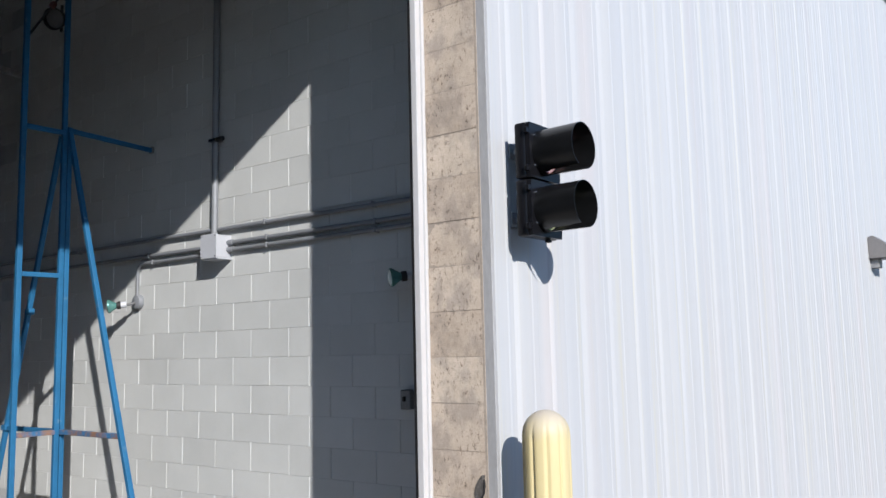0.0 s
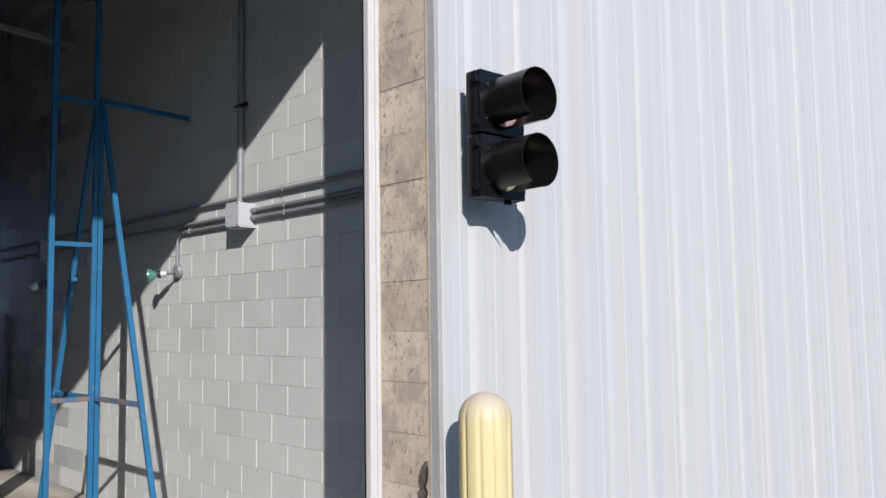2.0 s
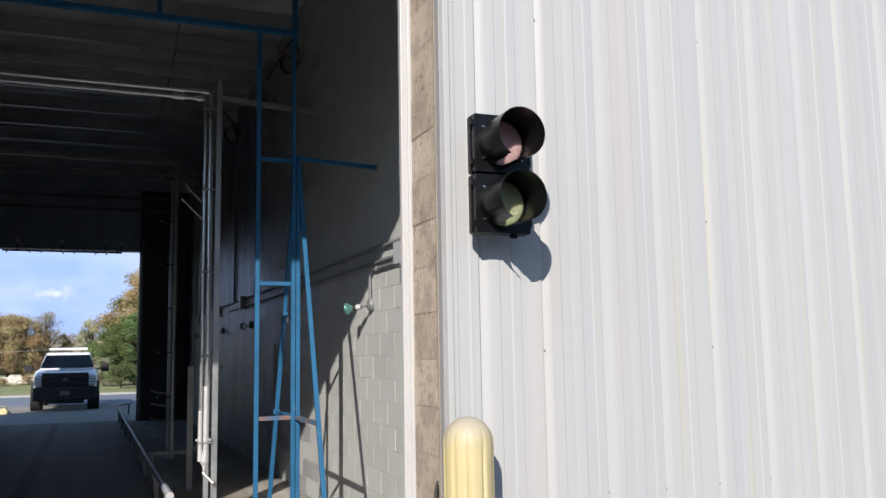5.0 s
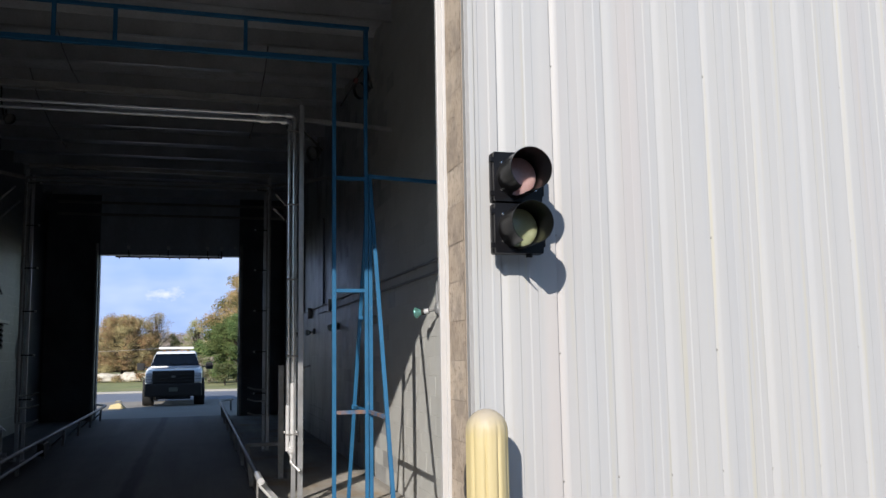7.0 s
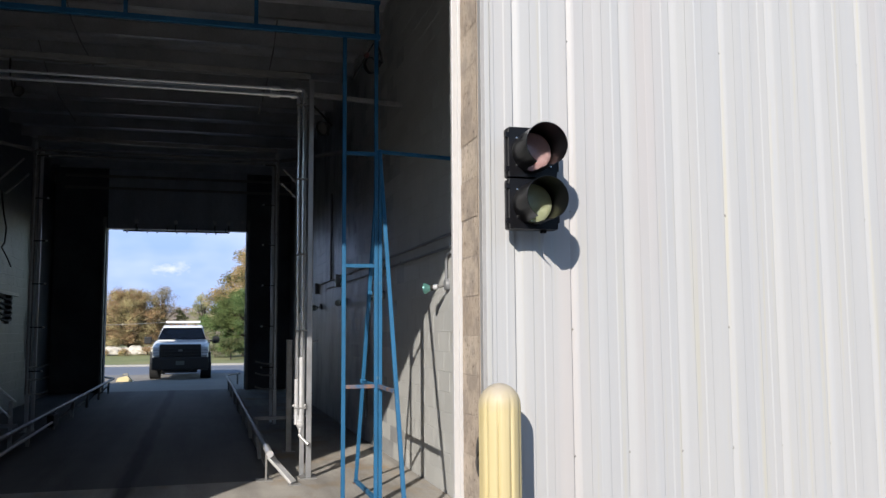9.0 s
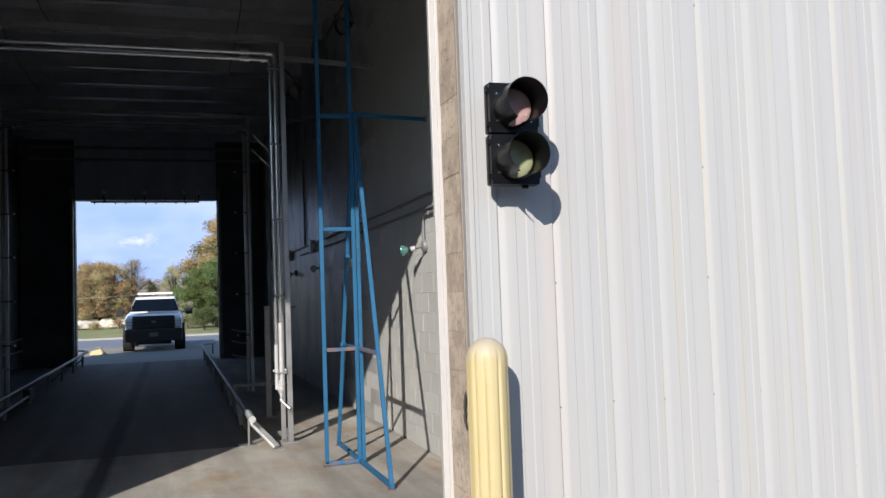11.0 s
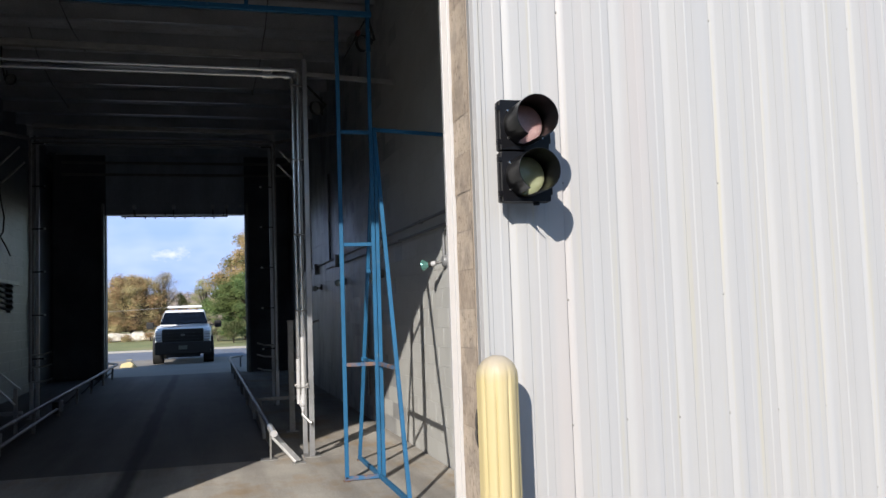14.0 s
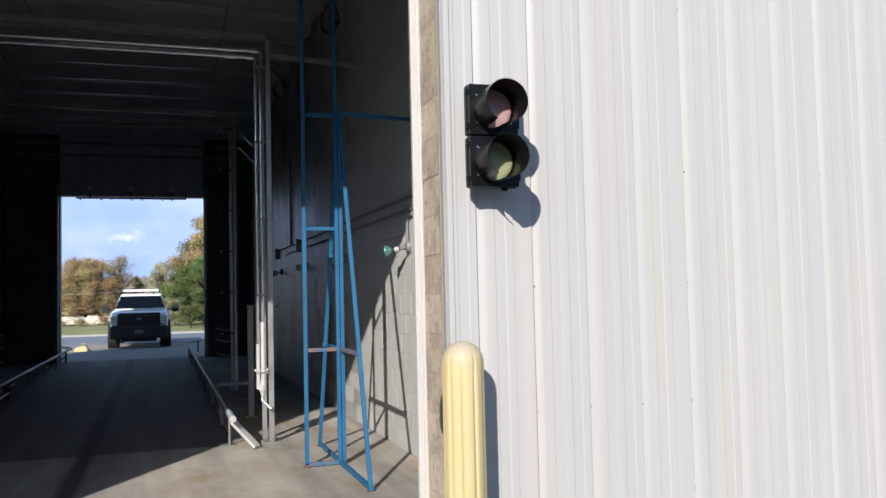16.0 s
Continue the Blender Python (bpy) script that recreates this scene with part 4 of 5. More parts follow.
a2 = arch(11.40, -0.24, -4.25, 4.70, "dull steel wash arch with spray nozzles", -0.9, M_GALV, 0.015, ((0.02, 0.0), (-0.035, -0.075)))
for x, s in ((-0.26, 1), (-4.25, -1)):
    part("bracing", beam((x + 0.10 * s, 11.4, 4.30), (x + 0.45 * s, 11.4, 3.95), 0.03), M_STAIN if s > 0 else M_GALV, a2)
    part("bracing", beam((x + 0.10 * s, 11.0, 4.48), (x + 0.45 * s, 11.0, 4.12), 0.03), M_STAIN if s > 0 else M_GALV, a2)
    # Pale zinc paints the light that these stainless nozzles catch.
    for z in (0.62, 0.86, 1.06):
        part("nozzle", pipe([(x - 0.02 * s, 11.32, z), (x - 0.20 * s, 11.30, z + 0.01), (x - 0.33 * s, 11.30, z + 0.05)], 0.015, 8), M_GALV_PALE, a2, "short bent nozzle, paler for the light it catches")
    for k in range(6):
        z = 1.0 + 0.72 * k
        nz = part("nozzle", rod((x - 0.02 * s, 11.34, z), (x - 0.22 * s, 11.32, z), 0.010, seg=8), M_BLACKPLASTIC, a2)
        part("tip", lathe([(0, 0), (0.016, 0.0), (0.020, 0.012), (0.012, 0.03), (0, 0.032)], 12, along((x - 0.21 * s, 11.322, z), (x - 0.30 * s, 11.29, z))), M_WHITE_PLASTIC, nz, "small white tip")

# spray bar under the far header
YB = BACK - 0.25
bar = thing("spray_bar", (-2.33, YB, 4.42), "dark spray bar with small nozzles under the far header", "spray bar")
part("pipe", rod((-3.76, YB, 4.41), (-0.93, YB, 4.41), 0.022, seg=10), M_BLACKPLASTIC, bar)
# White-tipped stubs stand in for small bright lamp spots over the doorway.
for x in (-3.43, -2.39, -1.36, -0.58):
    hd = part("spray_head", rod((x, BACK - 0.14, 4.72), (x, BACK - 0.002, 4.72), 0.014, seg=8), M_BLACKPLASTIC, bar)
    part("tip", lathe([(0, 0), (0.024, 0.0), (0.030, 0.018), (0.018, 0.045), (0, 0.048)], 12, along((x, BACK - 0.12, 4.72), (x, BACK - 0.30, 4.70))), M_WHITE_PLASTIC, hd, "small white tip")
for k in range(11):
    x = -3.66 + 0.262 * k
    part("nozzle", rod((x, YB, 4.41), (x, YB, 4.41 + (0.09 if k % 3 == 1 else -0.06)), 0.016, seg=8), M_BLACKPLASTIC, bar)
for x in (-3.43, -2.39, -1.33, -0.95):
    part("hanger", bx((x - 0.012, YB - 0.01, 4.41), (x + 0.012, YB + 0.02, 4.66), 0.004), M_BLACKPLASTIC, bar)
    # Matte white paints the glint of the clips.
    bm = bx((x - 0.04, YB - 0.03, 4.655), (x + 0.04, BACK, 4.72), 0.01)
    bx((x - 0.015, YB - 0.04, 4.60), (x + 0.015, YB - 0.012, 4.66), 0.004, bm)
    part("hanger_clip", bm, M_WHITE_PLASTIC, bar, "small hanger clip, white for its glint")

# hose stand behind the first arch
st = thing("hose_stand", (-0.285, 7.9, 0), "short dull steel stand post with a looped hose", "stand")
part("post", beam((-0.285, 7.9, 0.0), (-0.285, 7.9, 1.50), 0.075), M_GALV, st)
part("cap", bx((-0.33, 7.855, 1.50), (-0.24, 7.945, 1.515), 0.003), M_GALV, st)
part("foot", bx((-0.365, 7.82, 0.0), (-0.205, 7.98, 0.012), 0.003), M_GALV, st)
part("hose", pipe([(-0.05, 7.98, 0.55), (-0.09, 7.98, 0.85), (-0.085, 7.98, 1.15), (-0.04, 7.98, 1.36), (0.04, 7.97, 1.48), (0.12, 7.96, 1.50)], 0.016, 10), M_PIPE_GREY, st, "pale looped hose")
cb = thing("floor_crossbar", (0.1, 9.1, 0), "low dull steel crossbar on short legs", "steel bar")
part("bar", beam((-0.70, 9.1, 0.34), (0.16, 9.1, 0.34), 0.05), M_GALV, cb)
part("stay", beam((-0.12, 9.06, 0.36), (0.16, 9.06, 0.70), 0.08, 0.02), M_GALV, cb)
part("leg", beam((-0.66, 9.1, 0.0), (-0.66, 9.1, 0.34), 0.05), M_GALV, cb)
part("leg", beam((0.12, 9.1, 0.0), (0.12, 9.1, 0.34), 0.05), M_GALV, cb)

cb = thing("floor_crossbar", (-4.4, 9.1, 0), "low dull steel crossbar with two slanting stays", "steel bar")
part("bar", beam((-4.85, 9.14, 0.34), (-3.93, 9.14, 0.34), 0.05), M_GALV, cb)
for z in (0.67, 0.46):
    part("stay", beam((-4.02 if z < 0.5 else -3.95, 9.10, z), (-4.48, 9.10, z + 0.48), 0.045, 0.02), M_GALV_PALE, cb)
for x in (-4.80, -4.02):
    part("leg", beam((x, 9.14, 0.0), (x, 9.14, 1.2 if x < -4.5 else 0.69), 0.05), M_GALV, cb)
rk = turned(thing("hose_rack", (-5.2, 14.7, 1.9), "wall rack with dark hoses coiled under a pale bar", "hose rack"))
part("bar", beam((-5.19, 13.5, 2.43), (-5.19, 15.9, 2.43), 0.07), M_GALV, rk)
for k in range(5):
    z = 2.34 - 0.105 * k
    pts = [(-5.22, 14.0, z + 0.05)] + [(-5.17 + 0.05 * math.sin(math.pi * i / 8), 14.1 + 1.15 * i / 8, z - 0.05 * math.sin(math.pi * i / 8)) for i in range(9)] + [(-5.22, 15.35, z + 0.05)]
    part("hose_loop", pipe(pts, 0.026, 8), M_TYRE, rk)
for y in (14.0, 15.35):
    part("upright", bx((-5.301, y - 0.02, 1.82), (-5.22, y + 0.02, 2.46), 0.004), M_RAIL, rk)
hc = turned(thing("hanging_hose", (-5.2, 14.4, 4.4), "dark hose hung in a slack bend on the side wall", "hose", "hanging hoses"))
part("hook", bx((-5.301, 14.17, 4.36), (-5.20, 14.23, 4.42), 0.004), M_RAIL, hc)
part("tube", pipe([(-5.22, 14.2, 4.40), (-5.18, 14.25, 4.0), (-5.16, 14.45, 3.7), (-5.17, 14.4, 3.4), (-5.18, 14.2, 3.3), (-5.2, 14.9, 3.12), (-5.22, 15.3, 3.0)], 0.016, 8), M_TYRE, hc)

# ---------------------------------------------------------------- wheel guide rails


def rail(x, s, y0, y1, label):
    zr = 0.33
    r = thing("guide_rail", (x, y0, 0), label, "guide rail", "wheel guide rails")
    part("pipe", rod((x, y0 + 0.30, zr), (x, y1, zr), 0.031, seg=18), M_RAIL, r)
    part("end_sleeve", rod((x, y0, zr), (x, y0 + 0.62, zr), 0.037, seg=20), M_SLEEVE, r, "bright end sleeve")
    part("end_leg", bx((x - 0.022, y0 + 0.34, 0.0), (x - 0.002, y0 + 0.38, zr - 0.04), 0.003), M_GALV, r)
    part("end_stay", beam((x + 0.02, y0 + 0.22, 0.27), (x + 0.25, y0 + 0.0, 0.02), 0.095, 0.03), M_SLEEVE, r)
    part("foot", bx((x - 0.12, y0 + 0.28, 0.0), (x + 0.06, y0 + 0.46, 0.010), 0.002), M_GALV, r)
    part("foot", bx((x + 0.19, y0 - 0.08, 0.0), (x + 0.33, y0 + 0.06, 0.010), 0.002), M_GALV, r)
    y = y0 + 2.0
    while y < y1:
        part("leg", beam((x + 0.02 * s, y, 0.0), (x, y, zr - 0.04), 0.05), M_GALV, r)
        part("leg_stay", beam((x + 0.22 * s, y, 0.01), (x + 0.02 * s, y, 0.20), 0.035), M_GALV, r)
        y += 2.2
    part("flared_end", pipe([(x, y1 - 0.05, zr), (x, y1 + 0.12, zr), (x + 0.10 * s, y1 + 0.55, zr), (x + 0.42 * s, y1 + 1.25, zr)], 0.032, 14), M_RAIL, r)
    part("end_leg", beam((x + 0.36 * s, y1 + 1.1, 0.0), (x + 0.36 * s, y1 + 1.1, zr - 0.03), 0.05), M_GALV, r)
    if s < 0:
        part("lower_bar", rod((x + 0.06, y0 + 1.5, 0.16), (x + 0.02, y0 + 6.6, 0.16), 0.022, seg=12), M_GALV, r)
        part("bracket", bx((x - 0.05, y0 + 6.0, 0.08), (x + 0.05, y0 + 6.5, 0.27), 0.01), M_BLACKPLASTIC, r)
    r.matrix_basis = r.matrix_basis @ pose(0, 0, 0, 0, 0, 0.75)
    return r


rail(-0.693, 1, 5.31, 22.4, "low grey steel wheel guide rail with a bright end sleeve")
rail(-3.79, -1, 5.31, 21.6, "low grey steel wheel guide rail on short legs")
CHX, CHY = -4.22, 27.4
ch = thing("wheel_chock", (CHX, CHY, -0.065), "pale yellow painted wheel chock on the sunlit apron", "wheel chock")
bm = bmesh.new()
v = [bm.verts.new((CHX + x, CHY + y, z - 0.065)) for x, y, z in ((-0.30, -0.2, 0), (0.26, -0.2, 0), (0.26, 0.2, 0), (-0.30, 0.2, 0), (-0.24, -0.14, 0.13), (0.06, -0.16, 0.20), (0.06, 0.16, 0.20), (-0.24, 0.14, 0.13))]
for f in ((0, 1, 5, 4), (1, 2, 6, 5), (2, 3, 7, 6), (3, 0, 4, 7), (4, 5, 6, 7), (3, 2, 1, 0)):
    bm.faces.new([v[i] for i in f])
bmesh.ops.bevel(bm, geom=bm.edges[:], offset=0.012, segments=2, affect="EDGES")
part("wedge", bm, M_YELLOW_PAINT, ch)
part("handle", pipe([(CHX - 0.05, CHY - 0.15, 0.16), (CHX - 0.05, CHY - 0.22, 0.20), (CHX + 0.12, CHY - 0.22, 0.20), (CHX + 0.12, CHY - 0.15, 0.16)], 0.012, 8), M_YELLOW_PAINT, ch)

# ---------------------------------------------------------------- conduits, box and lamps on the right-hand wall
CX = WALL_R - 0.030
jb = turned(thing("junction_box", (WALL_R, 3.17, 2.45), "pale grey metal junction box on the block wall", "junction box"))
JY0, JY1, JZ0, JZ1, JX = 3.075, 3.268, 2.362, 2.545, 0.882
part("body", bx((JX + 0.009, JY0 + 0.006, JZ0 + 0.006), (WALL_R - 0.001, JY1 - 0.006, JZ1 - 0.006), 0.004), M_BOXGREY, jb)
part("cover", bx((JX, JY0, JZ0), (JX + 0.010, JY1, JZ1), 0.003), M_BOXGREY, jb, "screwed front cover")
part("flange", bx((JX + 0.012, JY0 - 0.006, JZ0 - 0.008), (WALL_R - 0.001, JY1, JZ0 + 0.004), 0.002), M_BOXGREY, jb)
for y in (JY0 + 0.014, JY1 - 0.014):
    for z in (JZ0 + 0.014, JZ1 - 0.014):
        part("screw", lathe([(0, 0.005), (0.005, 0.004), (0.006, 0)], 8, pose(JX + 0.001, y, z, 0, -90)), M_CHROME, jb)
for z in (2.428, 2.482):
    part("connector", rod((CX, JY0 - 0.05, z), (CX, JY0 + 0.008, z), 0.0225, seg=12), M_PIPE_GREY, jb)
for z in (2.412, 2.468):
    part("connector", rod((CX, JY1 - 0.008, z), (CX, JY1 + 0.05, z), 0.0225, seg=12), M_PIPE_GREY, jb)


def conduit(points, label, r=0.0165, straps=()):
    c = turned(thing("conduit", points[0], label, "conduit", "wall conduits"))
    part("tube", pipe(points, r, 12), M_PIPE_GREY, c)
    for p in straps:
        part("strap", bx((p[0] - 0.019, p[1] - 0.008, p[2] - 0.0205), (WALL_R - 0.001, p[1] + 0.008, p[2] + 0.0205), 0.003), M_PIPE_GREY, c)
    return c


G = "grey painted electrical conduit strapped along the block wall"
conduit([(CX, 0.42, 2.592), (CX, 15.9, 2.612)], G, 0.0165, [(CX, y, 2.597) for y in (1.60, 2.66, 5.2, 7.7, 10.2)])
conduit([(CX, 0.42, 2.488), (CX, 3.04, 2.482)], G, 0.0165, [(CX, y, 2.484) for y in (1.58, 2.64)])
conduit([(CX, 0.42, 2.430), (CX, 3.04, 2.428)], G, 0.0165, [(CX, y, 2.428) for y in (1.58, 2.64)])
conduit([(CX, 3.30, 2.468), (CX, 13.0, 2.475)], G, 0.0165, [(CX, y, 2.470) for y in (4.1, 6.3, 9.0)])
q0, q1, q2 = (CX, 3.30, 2.412), (CX, 4.27, 2.412), (CX, 4.27, 2.14)
conduit([q0] + bend(q0, q1, q2, 0.09) + [q2], "grey conduit bending down to the wall lamp", 0.0145, [(CX, 4.05, 2.412)])
vc = conduit([(CX - 0.012, 3.235, 2.54), (CX - 0.012, 3.225, CEIL - 0.05)], "stout grey conduit rising up the block wall to the roof", 0.027)
bm = bx((CX - 0.05, 3.185, 3.285), (WALL_R - 0.001, 3.275, 3.307), 0.002)
part("clamp", bm, M_CHROME, vc, "bright pipe clamp")
bm = rod((CX - 0.03, 3.19, 3.296), (CX - 0.03, 3.12, 3.296), 0.019, seg=10)
part("clamp_bolt", bm, M_BLACKPLASTIC, vc, "dark clamp bolt")


def wall_lamp(y, z, aim, label):
    w = thing("wall_lamp", (WALL_R, y, z), label, "wall lamp", "bay wall lamps")
    base = part("base", lathe([(0.062, 0), (0.062, 0.03), (0.055, 0.045), (0.03, 0.055), (0, 0.056)], 24, pose(WALL_R - 0.001, y, z, 0, -90)), M_PIPE_GREY, w)
    for dz in (-0.04, 0.04):
        part("screw", lathe([(0, 0.005), (0.005, 0.004), (0.006, 0)], 8, pose(WALL_R - 0.046, y, z + dz, 0, -90)), M_CHROME, base)
    p0 = Vector((WALL_R - 0.05, y, z - 0.005))
    d = Vector(aim).normalized()
    part("arm", pipe([p0, p0 + Vector((-0.025, 0.0, -0.012)), p0 + Vector((-0.03, 0, -0.012)) + d * 0.03, p0 + Vector((-0.03, 0, -0.012)) + d * 0.05], 0.012, 10), M_SOCKET, w)
    p1 = p0 + Vector((-0.03, 0, -0.012)) + d * 0.04
    m = along(p1, p1 + d)
    part("socket", lathe([(0.0, 0), (0.024, 0.0), (0.027, 0.01), (0.027, 0.055), (0.022, 0.06), (0.0, 0.06)], 18, m), M_BOXGREY, w)
    part("collar", lathe([(0.020, 0.044), (0.032, 0.046), (0.033, 0.074), (0.022, 0.080)], 18, m), M_RUBBER, w, "dark socket collar")
    part("bulb", lathe([(0.0, 0.055), (0.017, 0.055), (0.02, 0.075), (0.045, 0.115), (0.058, 0.135), (0.058, 0.145), (0.05, 0.150)], 28, m), M_BULB, w, "teal-tinted reflector bulb")
    part("bulb_face", lathe([(0.051, 0.149), (0.035, 0.157), (0.015, 0.161), (0.0, 0.162)], 28, m), M_BULB_FACE, w)
    return turned(w)


for y, z in ((1.18, 2.12), (4.27, 2.095), (7.50, 2.12), (10.72, 2.14), (13.9, 2.14), (17.1, 2.15)):
    wall_lamp(y, z, (-0.75, 0.55, -0.10) if y < 5 else (-0.50, -0.85, -0.08), "grey wall lamp holder with a teal reflector bulb")
sw = thing("switch_box", (WALL_R, 1.33, 1.34), "small grey switch box on the block wall", "switch box")
part("body", bx((WALL_R - 0.06, 1.29, 1.28), (WALL_R - 0.001, 1.37, 1.40), 0.006), M_SOCKET, sw)
part("cover", bx((WALL_R - 0.066, 1.295, 1.285), (WALL_R - 0.059, 1.365, 1.395), 0.002), M_GALV, sw)
part("toggle", bx((WALL_R - 0.082, 1.322, 1.33), (WALL_R - 0.065, 1.338, 1.36), 0.003), M_BLACKPLASTIC, sw)
turned(sw)
for y, z in ((11.4, 2.54), (14.4, 2.54), (17.6, 2.52)):
    cbx = thing("conduit_box", (WALL_R, y, z), "small grey conduit box with a pale cover", "conduit box", "conduit boxes")
    part("body", bx((WALL_R - 0.09, y - 0.07, z - 0.11), (WALL_R - 0.001, y + 0.07, z + 0.11), 0.006), M_BOXGREY, cbx)
    part("cover", bx((WALL_R - 0.098, y - 0.074, z - 0.114), (WALL_R - 0.089, y + 0.074, z + 0.114), 0.003), M_BOXGREY, cbx)
    turned(cbx)
cbx = thing("conduit_box", (WALL_R, 7.45, 2.49), "dark conduit box with a pale end plate on the block wall", "conduit box", "conduit boxes")
part("body", bx((WALL_R - 0.075, 7.40, 2.40), (WALL_R - 0.001, 7.56, 2.59), 0.006), M_SOCKET, cbx)
part("cover", bx((WALL_R - 0.10, 7.388, 2.375), (WALL_R - 0.001, 7.3995, 2.605), 0.003), M_BOXGREY, cbx, "pale end plate")
turned(cbx)
for y, zt in ((8.7, 1.8), (15.6, 4.4), (16.8, 4.4), (18.4, 4.5), (12.4, 4.3)):
    z0 = 0.35 if zt < 2 else 2.60
    conduit([(CX, y, z0), (CX, y, zt)], "vertical grey conduit on the block wall", 0.022)

# wall lamp further along the cladding
wp = thing("wall_pack_light", (7.44, -0.03, 2.620), "bronze-grey wedge-shaped wall light on the white cladding", "wall light")
bm = bmesh.new()
pr = [(-0.03, 2.780), (-0.08, 2.800), (-0.34, 2.600), (-0.34, 2.540), (-0.03, 2.540)]
lo = [bm.verts.new((7.32, y, z)) for y, z in pr]
hi = [bm.verts.new((7.64, y, z)) for y, z in pr]
bm.faces.new(lo)
bm.faces.new(hi[::-1])
for k in range(5):
    bm.faces.new((lo[k], hi[k], hi[(k + 1) % 5], lo[(k + 1) % 5]))
bmesh.ops.recalc_face_normals(bm, faces=bm.faces[:])
bmesh.ops.bevel(bm, geom=bm.edges[:], offset=0.006, segments=2, affect="EDGES")
part("hood", bm, M_BRONZE, wp)
part("junction", bx((7.38, -0.12, 2.440), (7.54, -0.03, 2.5405), 0.006), M_GALV, wp)

# ---------------------------------------------------------------- pickup truck behind the far doorway
TX, TY = -2.46, 28.2


def loft(sections, mat, name, parent, label="", cap=True):
    """A skin over closed sections with equal counts of points."""
    bm = bmesh.new()
    rings = [[bm.verts.new(p) for p in s] for s in sections]
    n = len(rings[0])
    for ra, rb in zip(rings, rings[1:]):
        for k in range(n):
            bm.faces.new((ra[k], ra[(k + 1) % n], rb[(k + 1) % n], rb[k]))
    if cap:
        bm.faces.new(rings[0][::-1])
        bm.faces.new(rings[-1])
    bmesh.ops.recalc_face_normals(bm, faces=bm.faces[:])
    return part(name, bm, mat, parent, label, 35)


def section(y, w, z0, z1, r=0.08, crown=0.0):
    """A rounded rectangle across the truck."""
    pts = []
    for cx, cz, a0 in ((w - r, z1 - r, 0), (-w + r, z1 - r, 90), (-w + r, z0 + r, 180), (w - r, z0 + r, 270)):
        for i in range(5):
            a = radians(a0 + 22.5 * i)
            x = cx + r * math.cos(a)
            pts.append((TX + x, TY + y, cz + r * math.sin(a) + crown * (1 - (x / w) ** 2) * (1 if cz > (z0 + z1) / 2 else 0)))
    return pts


trk = thing("pickup_truck", (TX, TY, 0), "white pickup truck with a black grille guard parked facing the bay", "pickup truck")
loft([section(0.10, 0.90, 0.52, 1.20, 0.10, 0.03), section(0.25, 0.97, 0.50, 1.27, 0.12, 0.04), section(0.9, 1.00, 0.48, 1.33, 0.12, 0.05), section(1.5, 1.00, 0.48, 1.37, 0.12, 0.05)], M_TRUCKWHITE, "bonnet", trk)
loft([section(1.4, 1.00, 0.45, 1.36, 0.10), section(3.3, 1.00, 0.45, 1.38, 0.10), section(6.0, 0.99, 0.50, 1.36, 0.08)], M_TRUCKWHITE, "body", trk)
cab = loft([section(1.42, 0.88, 1.30, 1.40, 0.05), section(1.50, 0.86, 1.30, 1.46, 0.05), section(2.10, 0.74, 1.30, 1.93, 0.09, 0.03), section(2.6, 0.74, 1.30, 1.96, 0.09, 0.03), section(3.4, 0.76, 1.30, 1.94, 0.09, 0.03), section(3.7, 0.80, 1.30, 1.40, 0.05)], M_TRUCKWHITE, "cab", trk)
bm = bmesh.new()
g = [bm.verts.new((TX + x, TY + y, z)) for x, y, z in ((-0.86, 1.40, 1.42), (0.86, 1.40, 1.42), (0.71, 1.99, 1.86), (-0.71, 1.99, 1.86))]
bm.faces.new(g)
bmesh.ops.solidify(bm, geom=bm.faces[:], thickness=0.012)
part("windscreen", bm, M_WINDSCREEN, trk, "dark reflecting windscreen")
for s in (-1, 1):
    bm = bmesh.new()
    g = [bm.verts.new((TX + s * x, TY + y, z)) for x, y, z in ((0.885, 1.75, 1.42), (0.80, 2.15, 1.84), (0.80, 3.2, 1.84), (0.875, 3.3, 1.42))]
    bm.faces.new(g if s < 0 else g[::-1])
    bmesh.ops.solidify(bm, geom=bm.faces[:], thickness=0.01)
    part("side_window", bm, M_WINDSCREEN, trk)
    lamp = part("headlamp", bx((TX + s * 0.72, TY + 0.045, 0.84), (TX + s * 0.955, TY + 0.30, 1.17), 0.03), M_HEADLAMP, trk)
    for z in (0.95, 1.05):
        part("divider", bx((TX + s * 0.725, TY + 0.036, z - 0.006), (TX + s * 0.95, TY + 0.06, z + 0.006), 0.002), M_BLACKPLASTIC, lamp)
    part("fender_flare", bx((TX + s * 0.93, TY + 0.35, 0.55), (TX + s * 1.06, TY + 1.25, 0.98), 0.05), M_BLACKPLASTIC, trk)
    wheel = part("wheel", rod((TX + s * 0.70, TY + 0.80, 0.40), (TX + s * 1.07, TY + 0.80, 0.40), 0.40, seg=32), M_TYRE, trk)
    part("rim", rod((TX + s * 1.05, TY + 0.80, 0.40), (TX + s * 1.08, TY + 0.80, 0.40), 0.22, seg=24), M_GALV, wheel)
    wheel = part("wheel", rod((TX + s * 0.74, TY + 4.5, 0.40), (TX + s * 1.04, TY + 4.5, 0.40), 0.40, seg=32), M_TYRE, trk)
    mir = part("mirror", bx((TX + s * 1.10, TY + 1.55, 1.26), (TX + s * 1.36, TY + 1.72, 1.52), 0.03), M_BLACKPLASTIC, trk)
    part("mirror_arm", beam((TX + s * 0.96, TY + 1.65, 1.36), (TX + s * 1.12, TY + 1.65, 1.38), 0.05), M_BLACKPLASTIC, mir)
